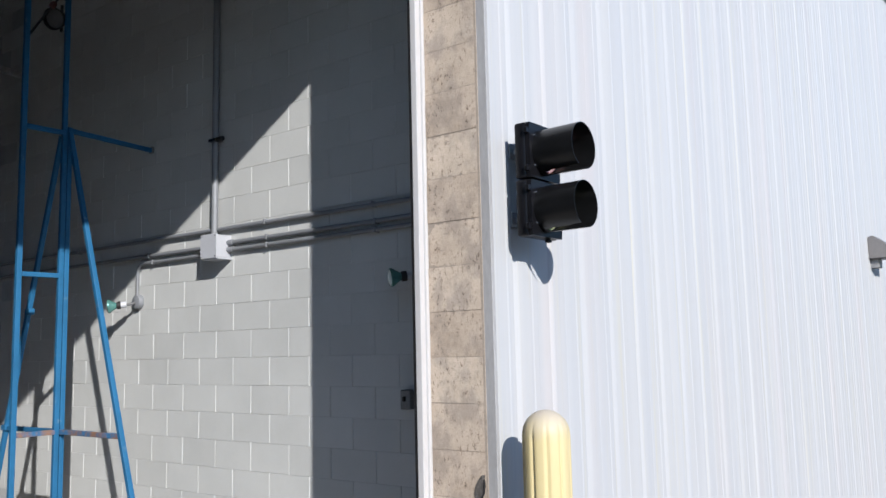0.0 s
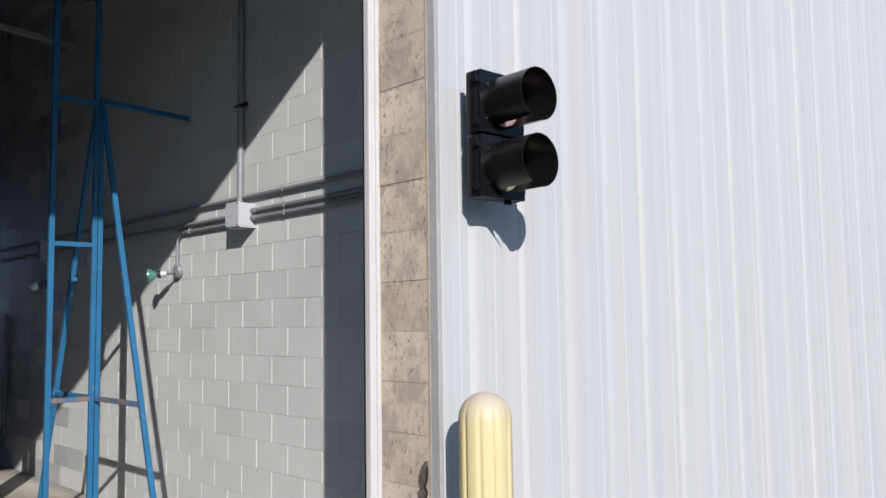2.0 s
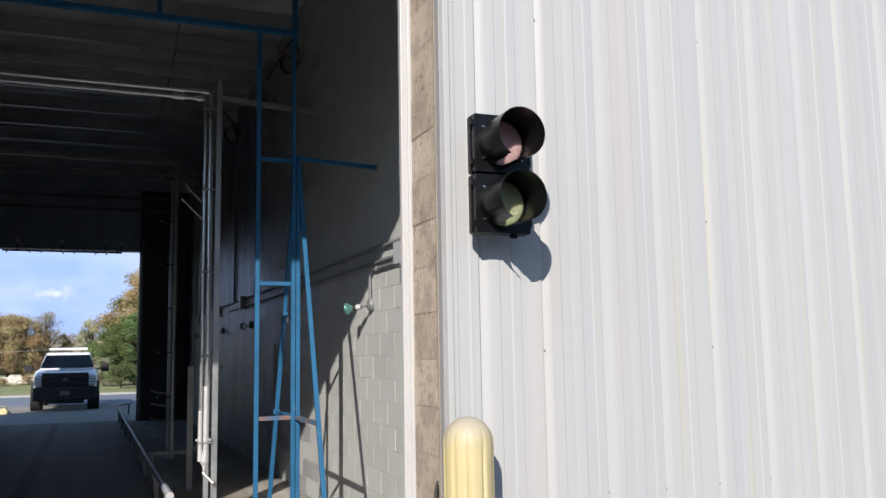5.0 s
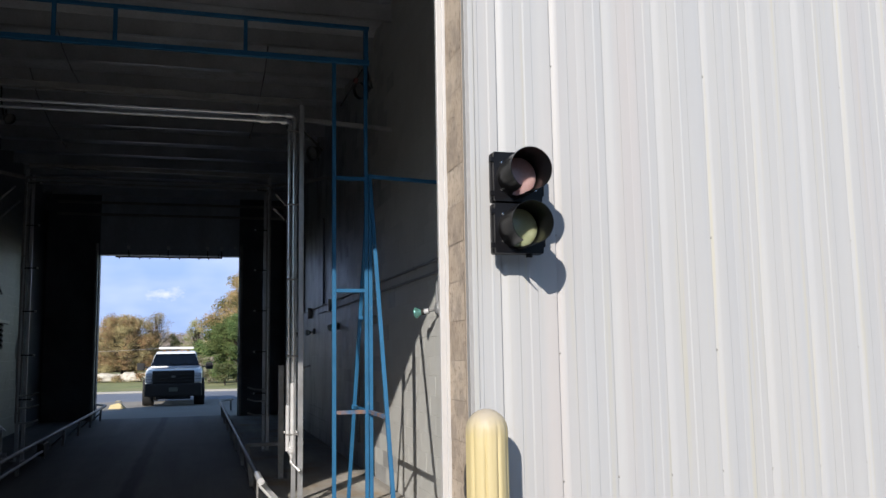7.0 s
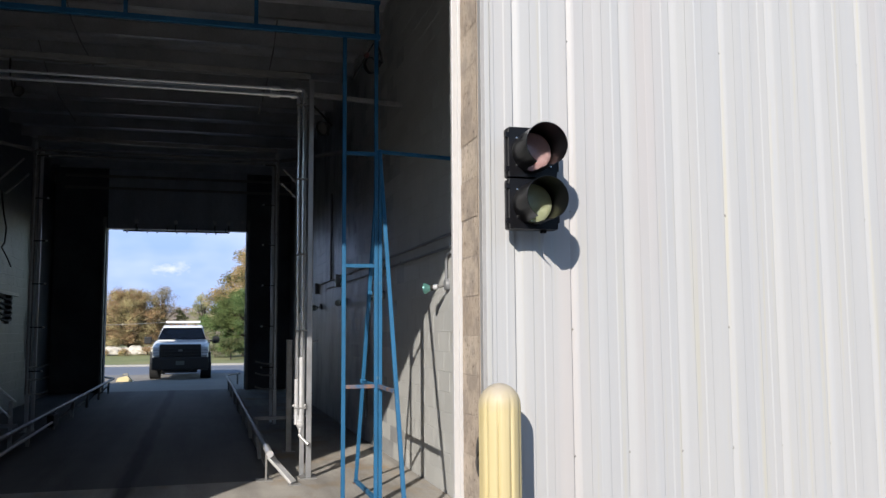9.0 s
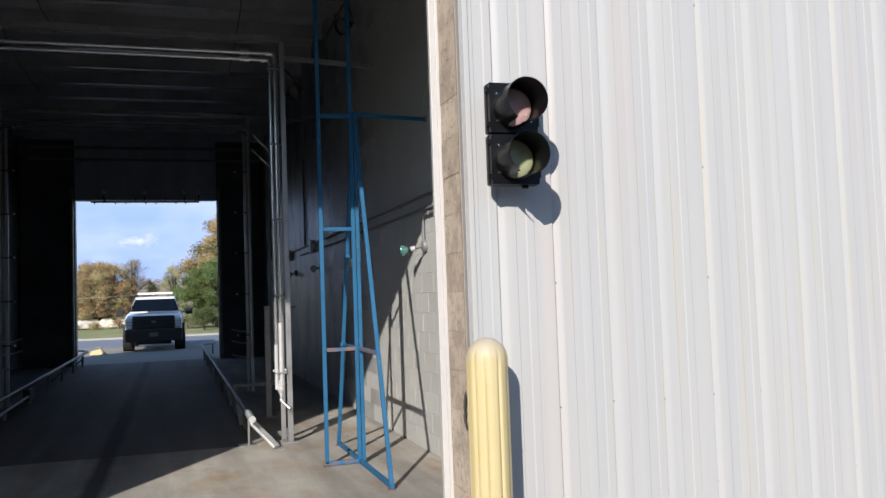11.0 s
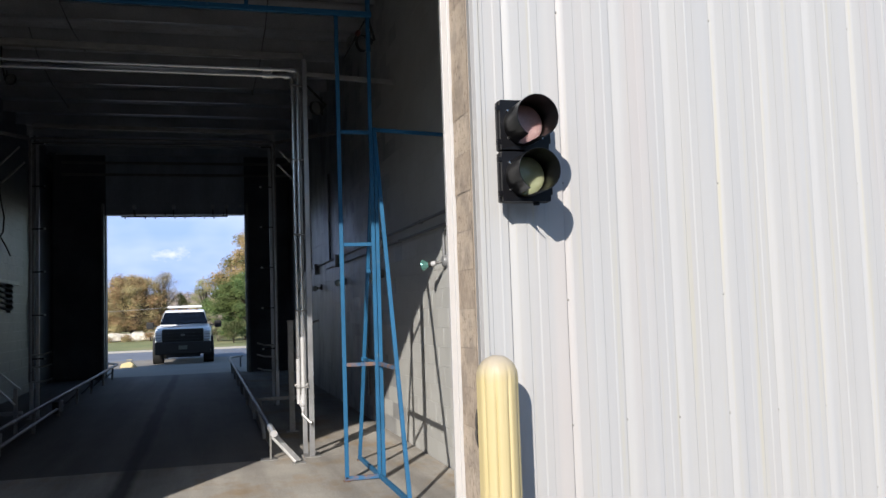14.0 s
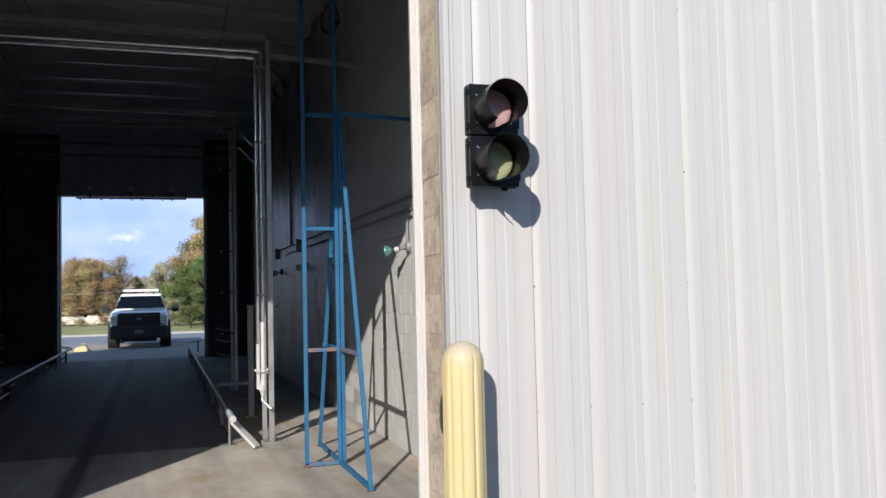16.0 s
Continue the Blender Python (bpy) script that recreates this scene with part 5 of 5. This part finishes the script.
gr = part("grille", bx((TX - 0.72, TY + 0.03, 0.72), (TX + 0.72, TY + 0.12, 1.26), 0.04), M_RUBBER, trk, "black grille")
for z in (0.86, 0.98, 1.10):
    part("grille_bar", bx((TX - 0.66, TY - 0.0, z - 0.022), (TX + 0.66, TY + 0.04, z + 0.022), 0.008), M_RUBBER, gr)
part("emblem", lathe([(0.0, 0.012), (0.075, 0.008), (0.085, 0.0)], 24, pose(TX, TY - 0.002, 1.04, 90) @ Matrix.Diagonal((1, 0.5, 1, 1))), M_SOCKET, gr, "plain pale oval emblem")
part("bumper", bx((TX - 0.98, TY - 0.06, 0.34), (TX + 0.98, TY + 0.16, 0.80), 0.05), M_RUBBER, trk, "black steel bumper")
part("number_plate", bx((TX - 0.15, TY - 0.075, 0.52), (TX + 0.15, TY - 0.058, 0.66), 0.004), M_PLATE, trk)
part("skid_plate", bx((TX - 0.6, TY + 0.0, 0.24), (TX + 0.6, TY + 0.25, 0.35), 0.03), M_BLACKPLASTIC, trk)
rack = part("roof_rack", bx((TX - 0.64, TY + 2.35, 2.035), (TX + 0.64, TY + 2.60, 2.12), 0.02), M_TRUCKWHITE, trk, "white light bar on the roof")
for x in (-0.45, 0.45):
    part("foot", bx((TX + x - 0.03, TY + 2.42, 1.93), (TX + x + 0.03, TY + 2.52, 2.04), 0.006), M_BLACKPLASTIC, rack)
for x in (-0.42, -0.21, 0, 0.21, 0.42):
    part("marker_lamp", bx((TX + x - 0.03, TY + 2.02, 1.955), (TX + x + 0.03, TY + 2.10, 1.985), 0.008), M_AMBER, trk)
part("chassis", bx((TX - 0.5, TY + 0.3, 0.30), (TX + 0.5, TY + 5.8, 0.52), 0.03), M_BLACKPLASTIC, trk)

trk.location.z = -0.075

# ---------------------------------------------------------------- trees and distance


def limb(a, b, r0, r1, bm, bows=0.15, seg=9):
    a, b = Vector(a), Vector(b)
    n = 6
    off = Vector((random.uniform(-1, 1), random.uniform(-1, 1), random.uniform(-0.4, 0.6))) * (b - a).length * bows
    own = bmesh.new()
    rings = []
    t = (b - a).normalized()
    u = t.orthogonal().normalized()
    w = t.cross(u)
    for i in range(n + 1):
        f = i / n
        c = a.lerp(b, f) + off * math.sin(math.pi * f)
        r = r0 + (r1 - r0) * f
        rings.append([own.verts.new(c + (u * math.cos(k * math.tau / seg) + w * math.sin(k * math.tau / seg)) * r) for k in range(seg)])
    for ra, rb in zip(rings, rings[1:]):
        for k in range(seg):
            own.faces.new((ra[k], ra[(k + 1) % seg], rb[(k + 1) % seg], rb[k]))
    own.faces.new(rings[0][::-1])
    own.faces.new(rings[-1])
    return merge(bm, own)


def crown(clumps, count, size, seed, squash=0.8):
    """Many small bent leaves gathered in clumps: (centre, radius) pairs."""
    rng = np.random.default_rng(seed)
    verts, faces = [], []
    w = np.array([r ** 2 for _, r in clumps])
    pick = rng.choice(len(clumps), count, p=w / w.sum())
    for k in pick:
        c, r = clumps[k]
        d = rng.normal(size=3)
        d /= np.linalg.norm(d)
        p = np.array(c) + d * r * (0.15 + 1.05 * rng.random() ** 0.75) * np.array((1, 1, squash))
        n = d * 0.5 + rng.normal(size=3) * 0.8
        n /= np.linalg.norm(n)
        u = np.cross(n, (0.3, 0.2, 1.0))
        u /= np.linalg.norm(u)
        v = np.cross(n, u)
        s = size * (0.6 + 0.8 * rng.random())
        i = len(verts)
        verts += [tuple(p - u * s), tuple(p - v * s * 0.55 + n * s * 0.25), tuple(p + u * s), tuple(p + v * s * 0.55 + n * s * 0.25)]
        faces += [(i, i + 1, i + 2), (i, i + 2, i + 3)]
    me = bpy.data.meshes.new("crown")
    me.from_pydata(verts, [], faces)
    return me


def dome(f):
    return math.sin(math.pi * min(1, 0.16 + 0.84 * f) ** 0.75) ** 0.6 if f < 0.97 else 0.25


def broad(f):
    return (0.72 + 0.9 * f if f < 0.3 else 1.0) * math.sqrt(max(0.04, 1 - (f * 0.97) ** 2.6))


def cone(f):
    return min(1.0, 0.55 + 2.0 * f) if f < 0.22 else 1.0 - 0.80 * (f - 0.22) / 0.78


def tree(name, at, height, spread, lift, clump_n, leaf_n, size, mat, label, seed, form=dome, clump=(0.10, 0.20)):
    rnd = random.Random(seed)
    t = thing(name, at, label, "tree")
    x, y, z = at
    bm = limb(at, (x + 0.1, y, z + height * 0.55), height * 0.030, height * 0.014, None, 0.03)
    clumps = []
    for i in range(clump_n):
        a, f = rnd.uniform(0, math.tau), rnd.random() ** 1.15
        rr = spread * form(f) * rnd.uniform(0.30, 1.0) * (1 + 0.16 * noise.noise((math.cos(a) * 1.4, math.sin(a) * 1.4, f * 3 + seed)))
        c = (x + rr * math.cos(a), y + rr * math.sin(a), z + lift + (height - lift) * f)
        clumps.append((c, spread * rnd.uniform(*clump)))
        if i % 2 == 0:
            limb((x + 0.05, y, z + min((c[2] - z) * 0.6, height * 0.5) + 0.2), c, height * 0.010, height * 0.0025, bm, 0.1, 6)
    part("trunk", bm, M_BARK, t)
    me = crown(clumps, leaf_n, size, seed)
    me.materials.append(mat)
    ob = new("crown", me)
    ob.parent = t
    ob.matrix_parent_inverse = Matrix.Translation(-Vector(at))
    return t


tree("tree", (-7.5, 64, 0), 4.65, 3.15, 0.75, 330, 95000, 0.038, M_LEAF_GOLD, "broad golden-brown autumn tree on the lawn", 4, broad, (0.09, 0.17))
tree("tree", (-5.2, 66, 0), 5.0, 1.75, 1.2, 110, 15000, 0.032, M_TWIG, "half-bare grey tree behind the golden one", 5, dome, (0.14, 0.30))
tree("tree", (-3.95, 67, 0), 3.3, 0.85, 0.6, 40, 9000, 0.040, M_LEAF_DARK, "small dark olive tree beside the half-bare one", 21, dome, (0.2, 0.4))
tree("tree", (-12.5, 74, 0), 5.2, 3.0, 0.8, 40, 9000, 0.09, M_LEAF_DARK, "dark green tree beyond the lawn", 6)
tree("tree", (3.75, 60, 0), 10.0, 6.1, 1.4, 380, 190000, 0.058, M_LEAF_ORANGE, "tall orange autumn tree beyond the road", 8, cone, (0.07, 0.14))
tree("tree", (0.55, 54, 0), 4.2, 2.65, 0.5, 210, 80000, 0.040, M_LEAF_GREEN, "green tree turning at its edges", 11, broad, (0.09, 0.18))
tree("tree", (-2.5, 84, 0), 5.3, 1.6, 1.0, 70, 16000, 0.045, M_LEAF_PALE, "pale yellow-green thinning tree in the distance", 13, dome, (0.16, 0.30))
# wooded rise that closes the view
rnd = random.Random(91)
cl = []
for i in range(420):
    x = -75 + 150 * i / 419
    top = 6.1 + 0.7 * noise.noise((x * 0.06, 2.0, 0.0)) + 0.5 * noise.noise((x * 0.4, 7.0, 0.0))
    cl += [((x, 150 + rnd.uniform(-3, 3), top * f), 0.75) for f in (0.15, 0.5, 0.85)]
me = crown(cl, 60000, 0.15, 90)
me.materials.append(M_WOODS)
tagged(new("far_woods", me), "bare mauve-brown woods along the skyline", "woods", kind="stuff")
structure("far_rise", bx((-90, 152, -0.6), (90, 175, 5.0), 0.8), M_WOODS, "brown wooded rise behind the lawn")
cab_ = thing("overhead_cable", (-8.0, 46, 2.4), "thin pale cable stretched between two posts by the lawn", "cable")
part("wire", pipe([(-16.0, 46, 2.05), (-11.0, 46, 1.93), (-6.0, 46, 2.05), (-2.9, 46, 2.20)], 0.009, 6), M_GALV_PALE, cab_)
part("post", rod((-2.9, 46, -0.06), (-2.9, 46, 2.28), 0.045, seg=10), M_BARK, cab_)
part("post", rod((-16.0, 46, -0.06), (-16.0, 46, 2.15), 0.045, seg=10), M_BARK, cab_)
for i, (x, y, r, h) in enumerate(((-0.30, 49.0, 0.75, 1.35), (0.9, 49.5, 0.9, 1.5), (-1.2, 54, 0.9, 1.0), (-5.9, 61.0, 0.45, 0.62), (-7.4, 60.8, 0.5, 0.40), (-9.0, 60.9, 0.6, 0.45))):
    sh = thing("shrub", (x, y, 0), "low dark green shrub at the lawn's edge" if i < 2 else "low brown withered shrub on the lawn", "shrub", "lawn shrubs")
    rnd = random.Random(40 + i)
    cl = [((x + rnd.uniform(-r, r) * 0.7, y + rnd.uniform(-r, r) * 0.7, h * rnd.uniform(0.25, 0.8)), r * 0.42) for _ in range(14)]
    part("stems", limb((x, y, -0.05), (x, y, h * 0.6), 0.05, 0.02, None), M_BARK, sh)
    me = crown(cl, 3200 if i < 3 else 1100, 0.045 if i < 3 else 0.034, 60 + i)
    me.materials.append(M_LEAF_DARK if i < 2 else M_TWIG if i == 2 else M_LEAF_GOLD)
    ob = new("foliage", me)
    ob.parent = sh
    ob.matrix_parent_inverse = Matrix.Translation((-x, -y, 0))
rnd = random.Random(77)
for i in range(11):
    x, w, h = -11.0 + 0.52 * i + rnd.uniform(-0.1, 0.1), rnd.uniform(0.45, 0.75), rnd.uniform(0.26, 0.42)
    bm = bmesh.new()
    bmesh.ops.create_icosphere(bm, subdivisions=3, radius=1)
    for vv in bm.verts:
        big_ = max(abs(vv.co.x), abs(vv.co.y), abs(vv.co.z))
        vv.co *= 0.35 + 0.55 / big_ + 0.48 * noise.noise(vv.co * 2.2 + Vector((i * 5, 0, 0))) + 0.20 * noise.noise(vv.co * 6 + Vector((0, i * 3, 0)))
        vv.co = Vector((vv.co.x * w, vv.co.y * 0.4, max(vv.co.z, -0.8) * h))
    bm.transform(Matrix.Translation((x, 62 + rnd.uniform(-0.5, 0.3), 0.24)))
    tagged(new("boulder", mesh_from("boulder", bm, M_STONE, True)), "pale limestone boulder at the lawn's edge", "boulder", "lawn boulders")

# sky with soft clouds far behind everything
sm, snt, sbs = material("cloudy_sky")
em = snt.nodes.new("ShaderNodeEmission")
co = snt.nodes.new("ShaderNodeTexCoord")
sep = snt.nodes.new("ShaderNodeSeparateXYZ")
snt.links.new(co.outputs["Object"], sep.inputs["Vector"])
hgt = snt.nodes.new("ShaderNodeMapRange")
hgt.inputs["From Max"].default_value = 140.0
snt.links.new(sep.outputs["Z"], hgt.inputs["Value"])
blue = ramp(snt, hgt.outputs["Result"], [(0.0, (0.47, 0.58, 0.87)), (0.45, (0.33, 0.48, 0.87)), (1.0, (0.48, 0.62, 0.95))])
cl = noise_node(snt, 0.010, (1, 1, 2.4), 3.0, 0.5)
cf = ramp(snt, cl, [(0.40, (0, 0, 0)), (0.78, (1, 1, 1))])
skycol = mix(snt, blue, (0.66, 0.74, 0.93), mix(snt, (0, 0, 0), cf, 0.8))
# one small white puff of cloud
pm = snt.nodes.new("ShaderNodeMapping")
pm.inputs["Location"].default_value = (43.5 / 52, 0, -64.6 / 20)
pm.inputs["Scale"].default_value = (1 / 52, 0, 1 / 20)
snt.links.new(co.outputs["Object"], pm.inputs["Vector"])
pl = snt.nodes.new("ShaderNodeVectorMath")
pl.operation = "LENGTH"
snt.links.new(pm.outputs["Vector"], pl.inputs[0])
pa = snt.nodes.new("ShaderNodeMath")
pa.operation = "MULTIPLY_ADD"
snt.links.new(noise_node(snt, 0.060, (1, 1, 2.0), 5.0, 0.62), pa.inputs[0])
pa.inputs[1].default_value = 1.3
snt.links.new(pl.outputs["Value"], pa.inputs[2])
puff = ramp(snt, pa.outputs[0], [(0.62, (1, 1, 1)), (1.25, (0, 0, 0))])
skycol = mix(snt, skycol, (0.95, 0.93, 1.0), mix(snt, (0, 0, 0), puff, 0.66))
snt.links.new(skycol, em.inputs["Color"])
em.inputs["Strength"].default_value = 0.80
snt.links.new(em.outputs["Emission"], snt.nodes["Material Output"].inputs["Surface"])
bm = bmesh.new()
bm.faces.new([bm.verts.new(p) for p in ((-420, 900, -5), (320, 900, -5), (320, 900, 330), (-420, 900, 330))])
structure("backdrop", bm, sm, "blue autumn sky with soft white clouds")

# ---------------------------------------------------------------- blocks of the reveal and of the side walls


def block_mesh(name, dx, dy, dz, mat, seed=0, rough_edge=0.0):
    """A block face, its edges rounded back into the joint; faces -x."""
    vs, fs = [], []
    for lx, s, q in ((0.012, 0.0, 0.0), (0.0035, 0.0, 0.0), (0.0, 0.0040, 0.0009)):
        for y, z in ((s, q), (dy - s, q), (dy - s, dz - q), (s, dz - q)):
            vs.append((lx, y, z))
    for a in (0, 4):
        for k in range(4):
            n = (k + 1) % 4
            fs.append((a + k, a + n, a + 4 + n, a + 4 + k)[::-1])
    fs.append((8, 9, 10, 11)[::-1])
    me = bpy.data.meshes.new(name)
    me.from_pydata(vs, [], fs)
    me.materials.append(mat)
    return me


def tan_mesh(seed):
    """A weathered block face with worn, uneven edges; faces -x."""
    dy, dz, ny, nz = 0.294, COURSE - 0.0006, 15, 11
    vs, fs = [], []
    for j in range(nz + 1):
        for i in range(ny + 1):
            u, v = i / ny, j / nz
            rim_ = min(u, 1 - u) * ny < 0.5 or min(v, 1 - v) * nz < 0.5
            n1 = noise.noise((u * 4 + seed * 9, v * 4, 1.0))
            n2 = noise.noise((u * 11 + seed * 5, v * 9, 6.0))
            y, z = u * dy, v * dz
            if rim_:
                cut = 0.0009 + 0.0012 * n1 + 0.0010 * n2
                y += cut * (1 if u < 0.5 else -1) * (min(u, 1 - u) == 0)
                z += cut * (1 if v < 0.5 else -1) * (min(v, 1 - v) == 0)
            x = (0.0008 + 0.0010 * n2) if rim_ else 0.0009 * n1 + 0.0006 * n2
            vs.append((x, y, z))
    w = ny + 1
    for j in range(nz):
        for i in range(ny):
            fs.append((j * w + i, (j + 1) * w + i, (j + 1) * w + i + 1, j * w + i + 1))
    me = bpy.data.meshes.new("block")
    me.from_pydata(vs, [], fs)
    me.materials.append(M_TAN)
    me.polygons.foreach_set("use_smooth", [True] * len(me.polygons))
    return me


tan_kinds = [tan_mesh(i) for i in range(6)]
k = 0
while -0.0255 + k * 0.2041 < DOOR_H - 0.05:
    ob = new("block", tan_kinds[(k * 5 + k // 6) % 6])
    ob.parent = front
    ob.location = (0.0 + 0.0012 * math.sin(k * 2.7), 0.020, -0.0255 + k * 0.2041)
    ob.rotation_euler = (radians(0.25 * math.sin(k * 1.9)), 0, radians(0.25 * math.sin(k * 3.1)))
    k += 1

# a raised dark patch paints the shade of a broken-out wedge at the edge of two blocks, a black tube that of the crack
# beside the trim
bm = bmesh.new()
wedge = [(0.052, 1.105), (0.064, 1.100), (0.074, 1.080), (0.082, 1.050), (0.086, 1.020), (0.080, 0.995), (0.090, 0.975), (0.084, 0.945), (0.070, 0.920), (0.052, 0.905)]
mid_ = bm.verts.new((-0.0035, 0.036, 1.01))
ring_ = [bm.verts.new((-0.0030, 0.021 + (y - 0.052) * 1.75 + 0.003 * noise.noise((y * 90, z * 60, 2.0)), z)) for y, z in wedge]
for p, q in zip(ring_, ring_[1:]):
    bm.faces.new((mid_, p, q))
bmesh.ops.subdivide_edges(bm, edges=bm.edges[:], cuts=3, use_grid_fill=True)
for vv in bm.verts:
    vv.co.x += -0.0012 + 0.0012 * noise.noise(vv.co * 70)
bmesh.ops.recalc_face_normals(bm, faces=bm.faces[:])
ob = new("chip", mesh_from("chip", bm, M_CHIP))
ob.parent = front
tagged(ob, "dark raised patch for the shaded hollow of a broken block")
crack = pipe([(-0.004, 0.026, 1.085), (-0.005, 0.024, 1.06), (-0.005, 0.028, 1.03), (-0.005, 0.040, 1.005), (-0.005, 0.027, 0.985), (-0.005, 0.036, 0.955), (-0.004, 0.023, 0.91)], 0.0045, 6)
ob = new("crack", mesh_from("crack", crack, M_RUBBER))
ob.parent = front
tagged(ob, "black tube for the shade in a crack beside the trim")
grey_me = block_mesh("block", 0.02, BLOCK - 0.0018, COURSE - 0.0007, M_BLOCK)
right = bpy.data.objects["wall_right"]
far_v, far_f, top_v, top_f, mid_v, mid_f = [], [], [], [], [], []
Y_NEAR, Y_FAR, Z_TOP = 1.43, 6.72, 4.62
shade_rng = random.Random(5)
for c in range(-1, 32):
    z = Z0 + c * COURSE
    odd = c % 2
    y = 2.236 - BLOCK * 6 + (BLOCK / 2 if odd else 0.0)
    while y < BACK - 0.2:
        if y > FRONT:
            near = Y_NEAR - 0.25 < y < Y_FAR - 0.6 and z < Z_TOP
            if near:
                ob = new("block", grey_me)
                ob.parent = right
                ob.location = (WALL_R - 0.004 + 0.0004 * math.sin(y * 7 + c), y + 0.0009, z + 0.0004)
            else:
                # Shade deepening into the bay, painted by picking darker blocks with depth.
                dirt_and_shade = (y - 6.2) / 2.4 + shade_rng.uniform(-0.55, 0.55)
                rest_v, rest_f = (top_v, top_f) if dirt_and_shade < 0.5 else (mid_v, mid_f) if dirt_and_shade < 1.5 else (far_v, far_f)
                i = len(rest_v)
                dy, dz = BLOCK - 0.0020, COURSE - 0.0016
                for lx, s in ((0.008, 0.0), (0.0, 0.0012)):
                    rest_v += [(WALL_R - 0.002 + lx, y + 0.0010 + a, z + 0.0008 + b) for a, b in ((s, s), (dy - s, s), (dy - s, dz - s), (s, dz - s))]
                for q in range(4):
                    n = (q + 1) % 4
                    rest_f.append((i + 4 + q, i + 4 + n, i + n, i + q))
                rest_f.append((i + 7, i + 6, i + 5, i + 4))
        y += BLOCK


def courses(verts, faces, mat, wall, label):
    me = bpy.data.meshes.new("blockwork")
    me.from_pydata(verts, [], faces)
    me.materials.append(mat)
    ob = new("blockwork", me)
    ob.parent = bpy.data.objects[wall]
    tagged(ob, label, kind="stuff")


courses(far_v, far_f, M_BLOCK_FAR, "wall_right", "grey painted blockwork courses, darkened with grime and painted shade")
courses(mid_v, mid_f, M_BLOCK_MID, "wall_right", "grey painted blockwork courses, part darkened with painted shade")
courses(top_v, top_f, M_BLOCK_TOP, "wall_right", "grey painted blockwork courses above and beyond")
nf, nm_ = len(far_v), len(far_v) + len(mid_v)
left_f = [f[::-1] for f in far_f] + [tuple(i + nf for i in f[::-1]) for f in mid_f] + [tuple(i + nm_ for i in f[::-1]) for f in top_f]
# All left courses take the copy with shade in its colour.
courses([(WALL_L + WALL_R - x, y, z) for x, y, z in far_v + mid_v + top_v], left_f, M_BLOCK_LEFT, "wall_left", "grey painted blockwork courses, darkened with grime and painted shade")
